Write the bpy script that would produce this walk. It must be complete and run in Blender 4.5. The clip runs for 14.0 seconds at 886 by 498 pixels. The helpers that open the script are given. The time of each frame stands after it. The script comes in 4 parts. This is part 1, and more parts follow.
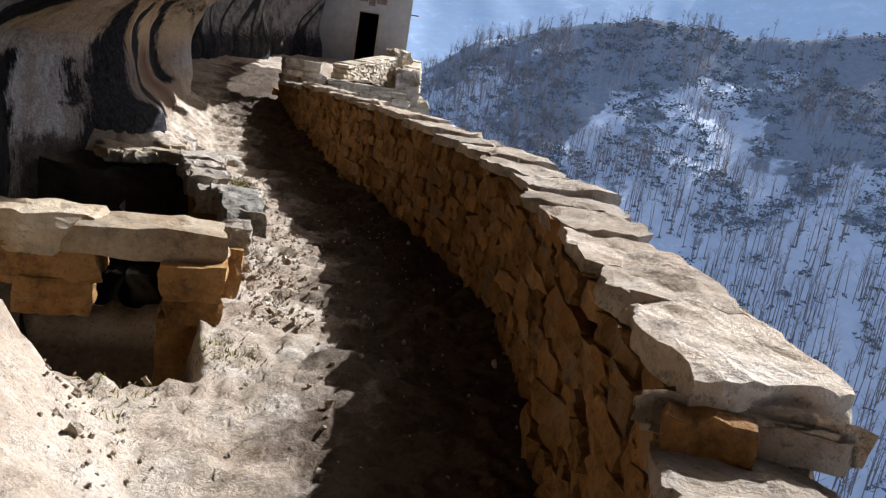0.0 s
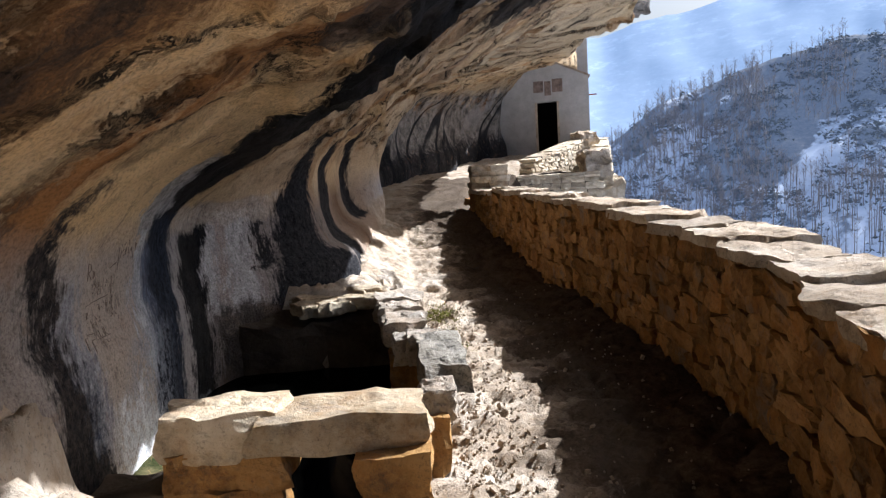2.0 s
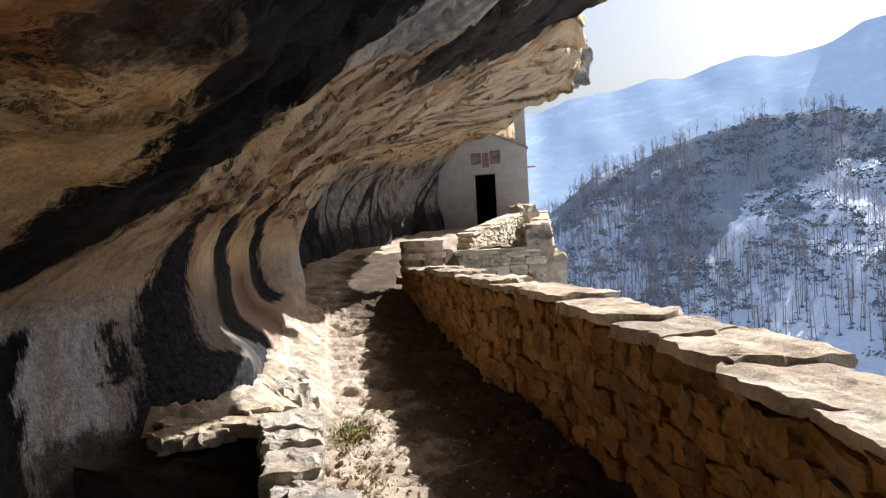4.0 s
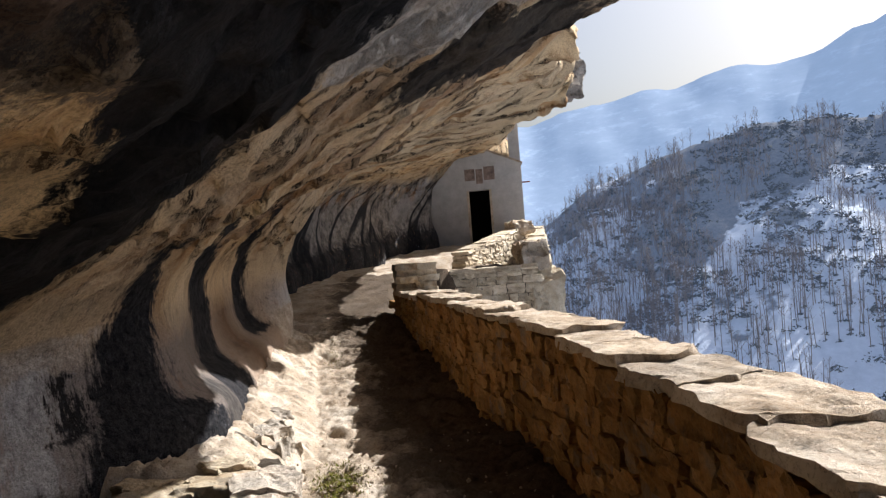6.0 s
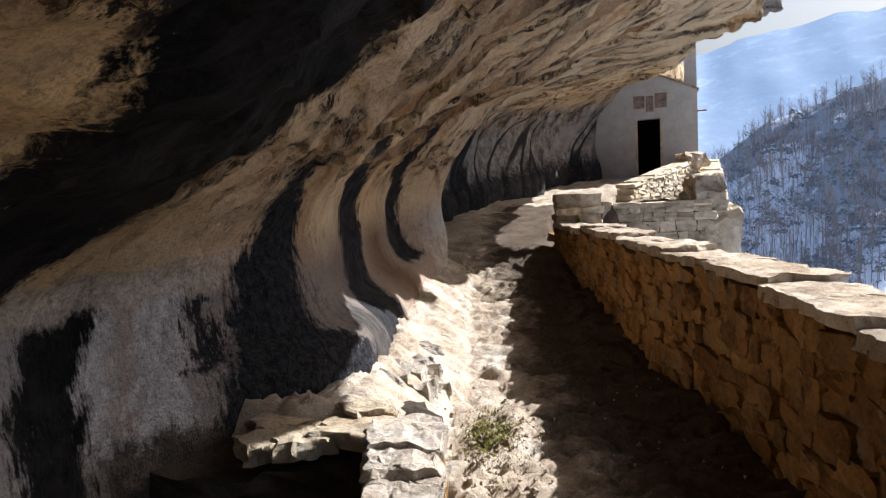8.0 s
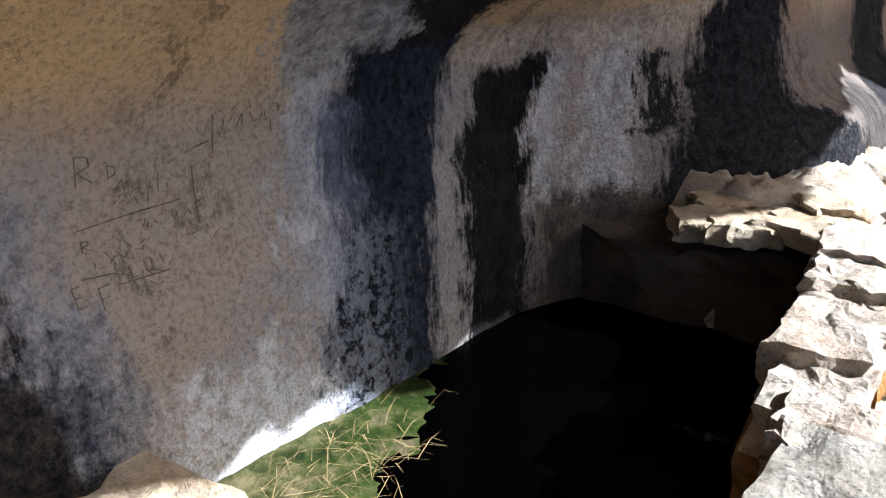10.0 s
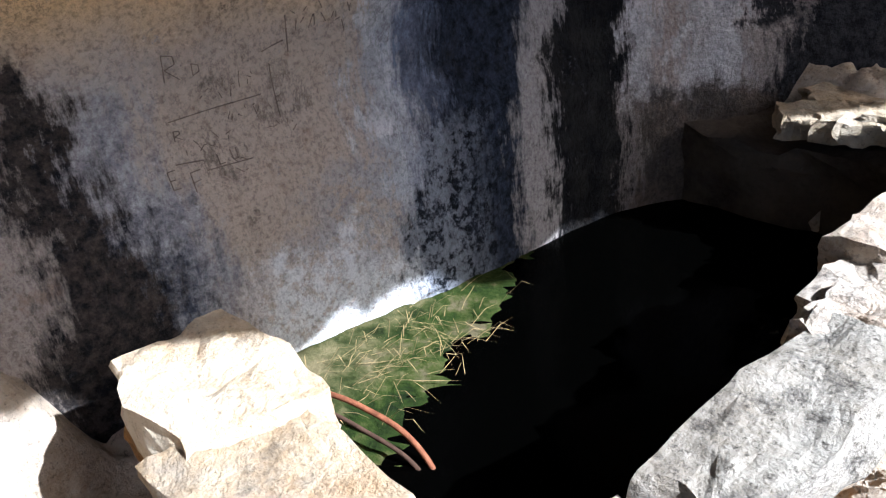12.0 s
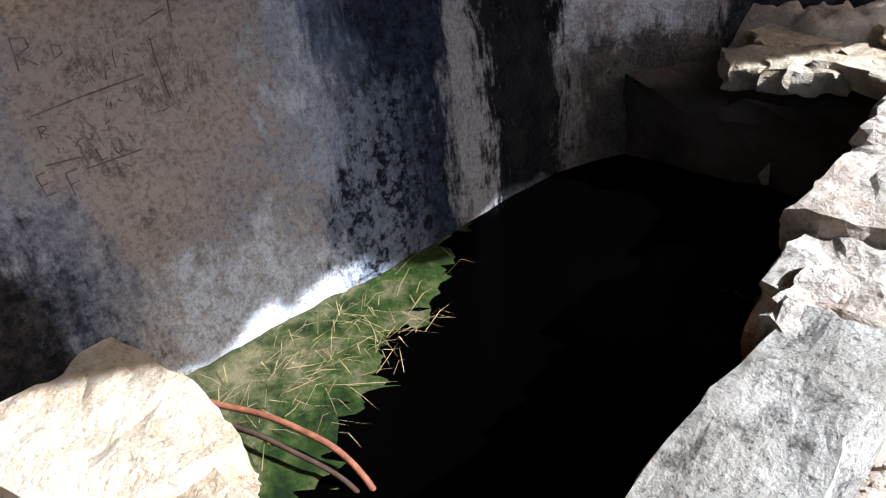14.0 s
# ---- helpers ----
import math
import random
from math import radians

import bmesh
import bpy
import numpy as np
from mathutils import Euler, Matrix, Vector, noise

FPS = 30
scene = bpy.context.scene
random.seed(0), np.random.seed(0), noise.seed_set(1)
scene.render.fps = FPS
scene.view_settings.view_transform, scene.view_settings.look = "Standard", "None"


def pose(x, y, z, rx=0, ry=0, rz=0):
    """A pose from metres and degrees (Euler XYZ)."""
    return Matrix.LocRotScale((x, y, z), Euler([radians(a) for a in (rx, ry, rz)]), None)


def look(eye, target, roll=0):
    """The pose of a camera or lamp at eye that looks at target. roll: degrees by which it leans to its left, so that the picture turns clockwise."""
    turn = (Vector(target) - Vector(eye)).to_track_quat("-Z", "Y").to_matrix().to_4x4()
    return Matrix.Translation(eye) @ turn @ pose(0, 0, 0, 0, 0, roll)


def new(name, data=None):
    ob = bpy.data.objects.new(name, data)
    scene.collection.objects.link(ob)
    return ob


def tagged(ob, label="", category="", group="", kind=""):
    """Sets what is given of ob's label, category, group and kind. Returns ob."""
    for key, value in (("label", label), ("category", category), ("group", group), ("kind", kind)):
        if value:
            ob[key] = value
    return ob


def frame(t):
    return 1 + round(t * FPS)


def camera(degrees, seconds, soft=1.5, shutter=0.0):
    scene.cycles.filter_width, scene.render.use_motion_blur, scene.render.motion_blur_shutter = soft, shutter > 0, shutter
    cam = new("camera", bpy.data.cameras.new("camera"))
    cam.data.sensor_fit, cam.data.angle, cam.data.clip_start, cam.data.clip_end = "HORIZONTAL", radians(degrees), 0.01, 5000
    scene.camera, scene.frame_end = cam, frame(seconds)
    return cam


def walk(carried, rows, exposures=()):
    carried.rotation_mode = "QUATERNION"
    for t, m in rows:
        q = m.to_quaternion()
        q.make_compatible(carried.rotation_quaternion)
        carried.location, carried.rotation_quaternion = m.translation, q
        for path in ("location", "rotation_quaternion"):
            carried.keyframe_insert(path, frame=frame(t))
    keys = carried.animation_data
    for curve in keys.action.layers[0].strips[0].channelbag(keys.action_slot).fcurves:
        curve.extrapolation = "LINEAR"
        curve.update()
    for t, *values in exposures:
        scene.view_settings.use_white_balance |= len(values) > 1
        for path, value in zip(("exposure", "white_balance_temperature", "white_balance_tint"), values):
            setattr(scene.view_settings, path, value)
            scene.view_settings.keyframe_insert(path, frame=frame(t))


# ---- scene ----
cam = camera(61.0, 14.0, 1.25)
PATH = [
    (0, (0.182, 0.496, 1.314), (0.023, 2.444, 0.89), 9.5),
    (0.5, (0.121, 0.713, 1.387), (-0.348, 2.624, 1.028), 3.0),
    (1, (0.076, 0.89, 1.401), (-0.634, 2.745, 1.171), -1.8),
    (1.5, (0.031, 1.197, 1.38), (-0.686, 3.052, 1.166), -5.2),
    (2, (-0.013, 1.301, 1.396), (-0.728, 3.155, 1.17), -3.3),
    (2.5, (-0.095, 1.62, 1.398), (-0.729, 3.514, 1.293), -3.1),
    (3, (-0.191, 1.952, 1.445), (-0.768, 3.867, 1.401), -3.7),
    (3.2, (-0.211, 2.084, 1.428), (-0.789, 3.998, 1.362), -3.4),
    (5.3, (-0.317, 2.808, 1.571), (-0.844, 4.737, 1.563), -3.6),
    (5.5, (-0.321, 2.828, 1.573), (-0.846, 4.758, 1.556), -3.8),
    (6, (-0.324, 2.927, 1.567), (-0.873, 4.85, 1.557), -4.4),
    (6.5, (-0.331, 3.16, 1.572), (-0.868, 5.086, 1.607), -4.0),
    (7, (-0.341, 3.316, 1.594), (-0.92, 5.23, 1.635), -5.2),
    (7.5, (-0.404, 3.379, 1.579), (-1.114, 5.248, 1.551), -5.6),
    (8, (-0.611, 3.533, 1.524), (-1.549, 5.292, 1.358), -2.7),
    (8.5, (-0.76, 3.645, 1.511), (-1.903, 5.264, 1.244), -4.0),
    (9, (-0.809, 3.692, 1.49), (-2.256, 5.002, 1.055), -3.0),
    (9.2, (-0.821, 3.698, 1.475), (-2.339, 4.897, 0.966), -1.9),
    (11.3, (-0.493, 4.099, 1.438), (-2.26, 4.495, 0.589), -6.4),
    (11.5, (-0.49, 4.096, 1.431), (-2.254, 4.475, 0.568), -6.4),
    (12, (-0.476, 4.091, 1.415), (-2.229, 4.433, 0.516), -6.7),
    (12.5, (-0.454, 4.103, 1.401), (-2.198, 4.412, 0.472), -5.6),
    (13, (-0.5, 4.14, 1.385), (-2.217, 4.482, 0.419), -5.2),
    (13.5, (-0.653, 4.177, 1.415), (-2.343, 4.57, 0.421), -6.4),
    (14, (-0.744, 4.205, 1.42), (-2.381, 4.655, 0.363), -8.0),
]
EXPOSURES = [(0, 1.12, 5500, 11), (1, 1.29, 5400, 11), (2.5, 1.61, 5650, 11), (5.3, 1.34, 5950, 11), (7, 1.29, 5950, 11), (8.5, 1.71, 5600, 11), (9.2, 2.06, 5550, 11),
             (11.3, 2.18, 5200, 11), (12.5, 2.04, 5200, 11), (14, 1.94, 5150, 11)]
walk(cam, [(t, look(eye, target, roll)) for t, eye, target, roll in PATH], EXPOSURES)

# ---- the ledge's own axes: s along the ledge, d outward to the valley ----
AX = Vector((-0.4206, 0.9072, 0))
OUT = Vector((0.9072, 0.4206, 0))


def W(s, d, z):
    p = AX * s + OUT * d
    return Vector((p.x, p.y, z))


def lerp(table, x):
    """Smooth values between the rows (x, a, b, ...) of a table."""
    if x <= table[0][0]:
        return table[0][1:]
    for p, q in zip(table, table[1:]):
        if x <= q[0]:
            u = (x - p[0]) / (q[0] - p[0])
            u = u * u * (3 - 2 * u)
            return tuple(a + (b - a) * u for a, b in zip(p[1:], q[1:]))
    return table[-1][1:]


def fbm(p, octaves=4):
    return noise.fractal(Vector(p), 0.9, 2.1, octaves)


# ---- light ----
SUN_EL, SUN_AZ = radians(37.4), math.atan2(OUT.x, OUT.y) - radians(25)
world = bpy.data.worlds.new("sky")
scene.world = world
world.use_nodes = True
wn = world.node_tree
sky = wn.nodes.new("ShaderNodeTexSky")
sky.sky_type, sky.sun_disc, sky.sun_elevation, sky.sun_rotation = "NISHITA", False, SUN_EL, SUN_AZ
sky.dust_density, sky.air_density = 6.0, 1.1
wn.nodes["Background"].inputs["Strength"].default_value = 0.05
wn.links.new(sky.outputs[0], wn.nodes["Background"].inputs["Color"])
sun = new("sun", bpy.data.lights.new("sun", "SUN"))
sun.data.energy, sun.data.angle, sun.data.color = 5.0, radians(0.5), (1.0, 0.965, 0.91)
toward = Vector((math.sin(SUN_AZ) * math.cos(SUN_EL), math.cos(SUN_AZ) * math.cos(SUN_EL), math.sin(SUN_EL)))
sun.matrix_world = look(toward * 50, (0, 0, 0))


# ---- materials ----
class Mat:
    """A small builder of node materials."""

    def __init__(self, name, rough=0.9):
        self.m = bpy.data.materials.new(name)
        self.m.use_nodes = True
        self.n, self.l = self.m.node_tree.nodes, self.m.node_tree.links
        self.b = self.n["Principled BSDF"]
        self.b.inputs["Roughness"].default_value = rough
        self.b.inputs["Specular IOR Level"].default_value = 0.07
        self.geo = self.n.new("ShaderNodeNewGeometry").outputs["Position"]

    def put(self, socket, v):
        if hasattr(v, "is_output"):
            self.l.new(v, socket)
        else:
            socket.default_value = v

    def attr(self, name):
        a = self.n.new("ShaderNodeAttribute")
        a.attribute_name = name
        return a.outputs["Vector"]

    def split(self, v):
        x = self.n.new("ShaderNodeSeparateXYZ")
        self.put(x.inputs[0], v)
        return x.outputs

    def join(self, x, y, z):
        c = self.n.new("ShaderNodeCombineXYZ")
        for i, v in zip(c.inputs, (x, y, z)):
            self.put(i, v)
        return c.outputs[0]

    def math(self, op, a, b=0.0, c=0.0):
        x = self.n.new("ShaderNodeMath")
        x.operation = op
        for i, v in zip(x.inputs, (a, b, c)):
            self.put(i, v)
        return x.outputs[0]

    def noise(self, v, scale, detail=5, rough=0.6, stretch=None):
        if stretch:
            mp = self.n.new("ShaderNodeMapping")
            mp.inputs["Scale"].default_value = stretch
            self.put(mp.inputs[0], v)
            v = mp.outputs[0]
        t = self.n.new("ShaderNodeTexNoise")
        t.inputs["Scale"].default_value, t.inputs["Detail"].default_value, t.inputs["Roughness"].default_value = scale, detail, rough
        self.put(t.inputs["Vector"], v)
        return t.outputs["Fac"]

    def ramp(self, f, stops, smooth=False):
        r = self.n.new("ShaderNodeValToRGB")
        e = r.color_ramp.elements
        while len(e) < len(stops):
            e.new(0.5)
        for x, (p, c) in zip(e, stops):
            x.position = p
            x.color = (c, c, c, 1) if isinstance(c, (int, float)) else (*c, 1)
        if smooth:
            r.color_ramp.interpolation = "EASE"
        self.put(r.inputs[0], f)
        return r.outputs[0]

    def mix(self, f, a, b, mode="MIX"):
        x = self.n.new("ShaderNodeMix")
        x.data_type, x.blend_type = "RGBA", mode
        self.put(x.inputs[0], f)
        for i, v in ((6, a), (7, b)):
            self.put(x.inputs[i], (*v, 1) if isinstance(v, tuple) and len(v) == 3 else v)
        return x.outputs[2]

    def random(self):
        return self.n.new("ShaderNodeObjectInfo").outputs["Random"]

    def done(self, colour, bump=None, strength=0.4, dist=0.02):
        self.put(self.b.inputs["Base Color"], (*colour, 1) if isinstance(colour, tuple) else colour)
        if bump is not None:
            b = self.n.new("ShaderNodeBump")
            b.inputs["Strength"].default_value, b.inputs["Distance"].default_value = strength, dist
            self.put(b.inputs["Height"], bump)
            self.l.new(b.outputs[0], self.b.inputs["Normal"])
        return self.m


def stone_material(name, dark, mid, light, stain=0.25, rust=0.0):
    """Limestone: grain, lichen stains, and where asked rusty patches; each stone a little different."""
    k = Mat(name)
    off = k.math("MULTIPLY", k.random(), 37.0)
    v = k.n.new("ShaderNodeVectorMath")
    v.operation = "ADD"
    k.put(v.inputs[0], k.geo)
    k.put(v.inputs[1], k.join(off, off, off))
    p = v.outputs[0]
    a, b = k.noise(p, 2.6, 7, 0.65), k.noise(p, 26, 7, 0.75)
    c = k.ramp(a, [(0.32, dark), (0.5, mid), (0.68, light)])
    c = k.mix(k.ramp(b, [(0.4, 0.0), (0.75, 0.6)]), c, light)
    if rust:
        c = k.mix(k.ramp(k.noise(p, 4.2, 6, 0.7), [(0.5, 0.0), (0.66, rust)]), c, (0.30, 0.13, 0.03))
        c = k.mix(k.ramp(k.noise(p, 3.1, 6, 0.7), [(0.55, 0.0), (0.68, 0.6)]), c, (0.20, 0.18, 0.15))
    c = k.mix(k.ramp(k.noise(k.geo, 6.5, 9, 0.8), [(0.53, 0.0), (0.64, stain)]), c, (0.045, 0.04, 0.036))
    c = k.mix(k.ramp(k.noise(k.geo, 48, 6, 0.8), [(0.36, stain), (0.46, 0.0)]), c, (0.05, 0.042, 0.034))
    r = k.math("MULTIPLY_ADD", k.random(), 0.45, 0.78)
    c = k.mix(1.0, c, k.join(r, r, r), "MULTIPLY")
    h = k.math("ADD", k.math("MULTIPLY", k.noise(k.geo, 9, 8, 0.7), 2.2), k.math("ADD", b, k.noise(k.geo, 90, 5, 0.7)))
    return k.done(c, h, 0.85, 0.014)


wall_stone = stone_material("ochre_limestone", (0.085, 0.038, 0.011), (0.25, 0.128, 0.040), (0.40, 0.235, 0.09), 0.5, 0.6)
cap_stone = stone_material("pale_limestone", (0.23, 0.16, 0.095), (0.41, 0.32, 0.225), (0.56, 0.48, 0.385), 0.55)
floor_stone = stone_material("path_bedrock", (0.16, 0.125, 0.09), (0.34, 0.285, 0.22), (0.50, 0.45, 0.38), 0.6)
# damp stone, its colour also darkened for the basin's deep shade
damp_shaded_stone = stone_material("damp_shaded_limestone", (0.025, 0.019, 0.014), (0.065, 0.05, 0.036), (0.11, 0.088, 0.066), 0.5)
cream_stone = stone_material("cream_limestone", (0.22, 0.165, 0.11), (0.39, 0.325, 0.25), (0.52, 0.465, 0.395), 0.7, 0.2)
mortar = stone_material("dark_mortar", (0.04, 0.026, 0.015), (0.075, 0.048, 0.026), (0.12, 0.08, 0.045))
lichen_stone = stone_material("lichened_limestone", (0.16, 0.13, 0.095), (0.31, 0.275, 0.22), (0.44, 0.405, 0.345), 0.85)
knob_stone = stone_material("weathered_knob", (0.06, 0.055, 0.05), (0.2, 0.175, 0.15), (0.36, 0.32, 0.27), 0.9)
warm_stone = stone_material("warm_limestone", (0.25, 0.165, 0.085), (0.43, 0.33, 0.21), (0.55, 0.47, 0.35), 0.4, 0.3)
plaster = stone_material("pale_plaster", (0.36, 0.34, 0.31), (0.43, 0.41, 0.38), (0.50, 0.48, 0.45), 0.12)


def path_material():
    """Pale bedrock, with shade along the parapet and in the pit painted on as earthy brown."""
    k = Mat("shade_painted_bedrock")
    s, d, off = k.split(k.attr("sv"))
    a, b = k.noise(k.geo, 2.6, 7, 0.65), k.noise(k.geo, 26, 7, 0.75)
    c = k.ramp(a, [(0.32, (0.22, 0.15, 0.09)), (0.5, (0.39, 0.305, 0.215)), (0.68, (0.53, 0.455, 0.365))])
    c = k.mix(k.ramp(b, [(0.4, 0.0), (0.75, 0.6)]), c, (0.52, 0.455, 0.375))
    c = k.mix(k.ramp(k.noise(k.geo, 6.5, 9, 0.8), [(0.55, 0.0), (0.65, 0.5)]), c, (0.10, 0.075, 0.055))
    c = k.mix(k.ramp(k.noise(k.geo, 48, 6, 0.8), [(0.36, 0.6), (0.46, 0.0)]), c, (0.06, 0.048, 0.036))
    # shade by the parapet and in the pit, painted as ragged dark brown
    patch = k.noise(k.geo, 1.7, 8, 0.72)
    painted_shade = k.math("ADD", k.math("MULTIPLY_ADD", off, -0.7, 0.34), k.math("MULTIPLY", patch, 1.3))
    painted_shade = k.math("MAXIMUM", k.ramp(painted_shade, [(0.16, 0.0), (0.40, 0.9)]), k.ramp(k.math("MULTIPLY_ADD", k.split(k.geo)[2], -2.0, 0.0), [(0.2, 0.0), (0.5, 0.9)]))
    c = k.mix(painted_shade, c, k.ramp(b, [(0.35, (0.03, 0.02, 0.0125)), (0.65, (0.09, 0.062, 0.04))]))
    h = k.math("ADD", k.math("MULTIPLY", k.noise(k.geo, 9, 8, 0.7), 2.2), k.math("ADD", b, k.noise(k.geo, 90, 5, 0.7)))
    return k.done(c, h, 0.8, 0.014)


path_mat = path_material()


def cave_material():
    """Limestone with drip streaks: each streak runs up the wall between two edges, ragged by noise."""
    k = Mat("streaked_limestone", 0.8)
    s, v, _ = k.split(k.attr("sv"))
    warp = k.noise(k.join(k.math("MULTIPLY", s, 1.3), k.math("MULTIPLY", v, 0.5), 0.0), 1.6, 4, 0.55)
    fine = k.noise(k.geo, 9, 6, 0.7)
    rag = k.noise(k.geo, 24, 7, 0.75, (1, 1, 0.22))
    mott = k.noise(k.geo, 3.4, 10, 0.78)
    grain = k.noise(k.geo, 22, 7, 0.75)
    speck = k.noise(k.geo, 60, 6, 0.75)
    sw = k.math("ADD", s, k.math("MULTIPLY_ADD", warp, 0.26, -0.13))
    sw = k.math("ADD", sw, k.math("MULTIPLY_ADD", fine, 0.2, -0.1))
    sw = k.math("ADD", sw, k.math("MULTIPLY_ADD", rag, 0.42, -0.21))
    sw = k.math("ADD", sw, k.math("MULTIPLY_ADD", mott, 0.22, -0.11))
    vw = k.math("ADD", v, k.math("MULTIPLY_ADD", mott, 0.8, -0.4))
    vw = k.math("ADD", vw, k.math("MULTIPLY_ADD", fine, 0.3, -0.15))
    vpos = k.math("MULTIPLY", vw, 0.1)
    BLK, PAL, TAN, BRN, OCH = (0.008, 0.008, 0.010), (0.50, 0.47, 0.45), (0.43, 0.35, 0.28), (0.12, 0.066, 0.032), (0.62, 0.41, 0.19)

    def clamped(a, gain):
        x = k.math("MULTIPLY_ADD", a, gain, 0.5)
        x.node.use_clamp = True
        return x

    def band(rows, soft=0.06):
        """The share of a streak whose edges run through rows of height, near edge, far edge."""
        rows = [(rows[0][0] - 0.12, *rows[0][1:], 0.0)] + [(*r, 1.0) for r in rows] + [(rows[-1][0] + 0.12, *rows[-1][1:], 0.0)]
        edge = k.split(k.ramp(vpos, [(max(0.0, h) / 10, (a / 32, b / 32, w)) for h, a, b, w in rows]))
        near = clamped(k.math("SUBTRACT", sw, k.math("MULTIPLY", edge[0], 32.0)), 1 / soft)
        far_ = clamped(k.math("SUBTRACT", k.math("MULTIPLY", edge[1], 32.0), sw), 1 / soft)
        return k.math("MULTIPLY", edge[2], k.math("MULTIPLY", near, far_))

    def over(c, mask, colour, most=1.0):
        return k.mix(k.math("MULTIPLY", mask, most), c, colour)

    def two(a, b, n=None):
        return k.ramp(n or fine, [(0.4, a), (0.62, b)])
    x = k.math("MULTIPLY_ADD", sw, 1 / 13.0, -2 / 13.0)

    def at(rows):
        return [((p - 2) / 13.0, c) for p, c in rows]
    wall = k.ramp(x, at([(2.0, (0.30, 0.24, 0.19)), (3.9, (0.33, 0.27, 0.22)), (4.4, (0.40, 0.36, 0.33)), (4.6, TAN), (5.1, TAN), (5.3, (0.36, 0.33, 0.31)), (7.7, (0.24, 0.195, 0.165)), (8.6, (0.21, 0.17, 0.14)),
                         (9.4, (0.19, 0.155, 0.13)), (10.4, (0.30, 0.225, 0.165)), (11.0, (0.17, 0.10, 0.055)), (11.6, (0.32, 0.24, 0.175)), (12.5, (0.34, 0.25, 0.175)), (13.2, PAL)]))
    roof = k.ramp(x, at([(2.0, (0.40, 0.27, 0.14)), (2.5, (0.70, 0.46, 0.22)), (2.75, (0.2, 0.11, 0.05)), (2.9, (0.03, 0.025, 0.022)), (3.05, (0.25, 0.13, 0.05)), (3.2, (0.72, 0.48, 0.23)), (3.5, (0.74, 0.54, 0.30)), (3.62, BRN), (3.75, (0.42, 0.2, 0.07)), (3.95, (0.36, 0.17, 0.06)),
                         (4.1, (0.70, 0.48, 0.24)), (5.0, (0.74, 0.52, 0.27)), (6.2, (0.62, 0.43, 0.22)), (6.9, (0.64, 0.47, 0.29)), (7.5, (0.50, 0.36, 0.22)), (7.9, (0.36, 0.23, 0.12)), (8.2, (0.62, 0.46, 0.27)), (9.2, (0.66, 0.50, 0.31)),
                         (9.8, (0.34, 0.22, 0.13)), (10.3, (0.60, 0.42, 0.23)), (11.5, (0.64, 0.46, 0.26)), (13, (0.58, 0.43, 0.26)), (14.5, (0.52, 0.38, 0.22))]))
    bend = k.math("ADD", s, k.math("MULTIPLY", k.math("MULTIPLY", v, v), -0.07))
    far = k.noise(k.join(bend, k.math("MULTIPLY", v, 0.10), 0.0), 0.62, 3, 0.5)
    line = k.math("ABSOLUTE", k.math("SUBTRACT", far, 0.5))
    farc = k.ramp(mott, [(0.40, (0.09, 0.078, 0.066)), (0.5, (0.22, 0.19, 0.157)), (0.6, (0.34, 0.295, 0.25))])
    farc = k.mix(k.ramp(line, [(0.018, 0.95), (0.034, 0.0)]), farc, (0.012, 0.012, 0.013))
    farc = k.mix(k.ramp(far, [(0.60, 0.0), (0.64, 0.8)]), farc, (0.03, 0.028, 0.027))
    farc = k.mix(k.ramp(far, [(0.36, 0.6), (0.42, 0.0)]), farc, (0.32, 0.29, 0.26))
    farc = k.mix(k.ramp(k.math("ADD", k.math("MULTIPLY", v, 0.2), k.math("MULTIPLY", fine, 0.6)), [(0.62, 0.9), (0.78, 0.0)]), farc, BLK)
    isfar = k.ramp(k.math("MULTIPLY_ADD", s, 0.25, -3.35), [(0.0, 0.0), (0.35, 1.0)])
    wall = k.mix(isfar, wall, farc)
    roofiness = k.ramp(k.math("MULTIPLY", k.math("SUBTRACT", vw, k.math("MULTIPLY", isfar, 2.2)), 0.2), [(0.52, 0.0), (0.70, 1.0)])
    c = k.mix(roofiness, wall, roof)
    # bedding seams and rust on the roof
    isroof = k.ramp(k.math("MULTIPLY", v, 0.1), [(0.36, 0.0), (0.46, 1.0)])
    isroof = k.math("MULTIPLY", isroof, k.math("SUBTRACT", 1.0, k.math("MULTIPLY", band([(3.0, 4.1, 5.3), (5.2, 4.3, 5.1), (5.7, 4.4, 4.9)], 0.3), 0.8)))
    streak = k.noise(k.join(sw, k.math("MULTIPLY", v, 0.16), 5.0), 3.6, 8, 0.74)
    c = over(c, k.math("MULTIPLY", isroof, k.ramp(streak, [(0.545, 0.0), (0.59, 0.65)])), (0.20, 0.10, 0.04))
    c = over(c, k.math("MULTIPLY", isroof, k.ramp(streak, [(0.61, 0.0), (0.635, 0.95)])), (0.02, 0.017, 0.015))
    c = over(c, k.math("MULTIPLY", isroof, k.ramp(streak, [(0.36, 0.8), (0.44, 0.0)])), (0.72, 0.52, 0.29))
    seam = k.noise(k.join(sw, k.math("MULTIPLY", v, 0.30), 12.0), 10, 7, 0.72)
    c = over(c, k.math("MULTIPLY", isroof, k.ramp(seam, [(0.60, 0.0), (0.64, 0.6)])), (0.05, 0.03, 0.016))
    crack = k.math("ABSOLUTE", k.math("SUBTRACT", k.noise(k.join(sw, k.math("MULTIPLY", v, 0.22), 20.0), 1.9, 5, 0.62), 0.5))
    c = over(c, k.math("MULTIPLY", isroof, k.ramp(crack, [(0.006, 0.95), (0.014, 0.0)])), (0.015, 0.011, 0.008))
    rust = k.noise(k.join(k.math("MULTIPLY", s, 1.6), k.math("MULTIPLY", v, 0.5), 8.0), 1.7, 6, 0.65)
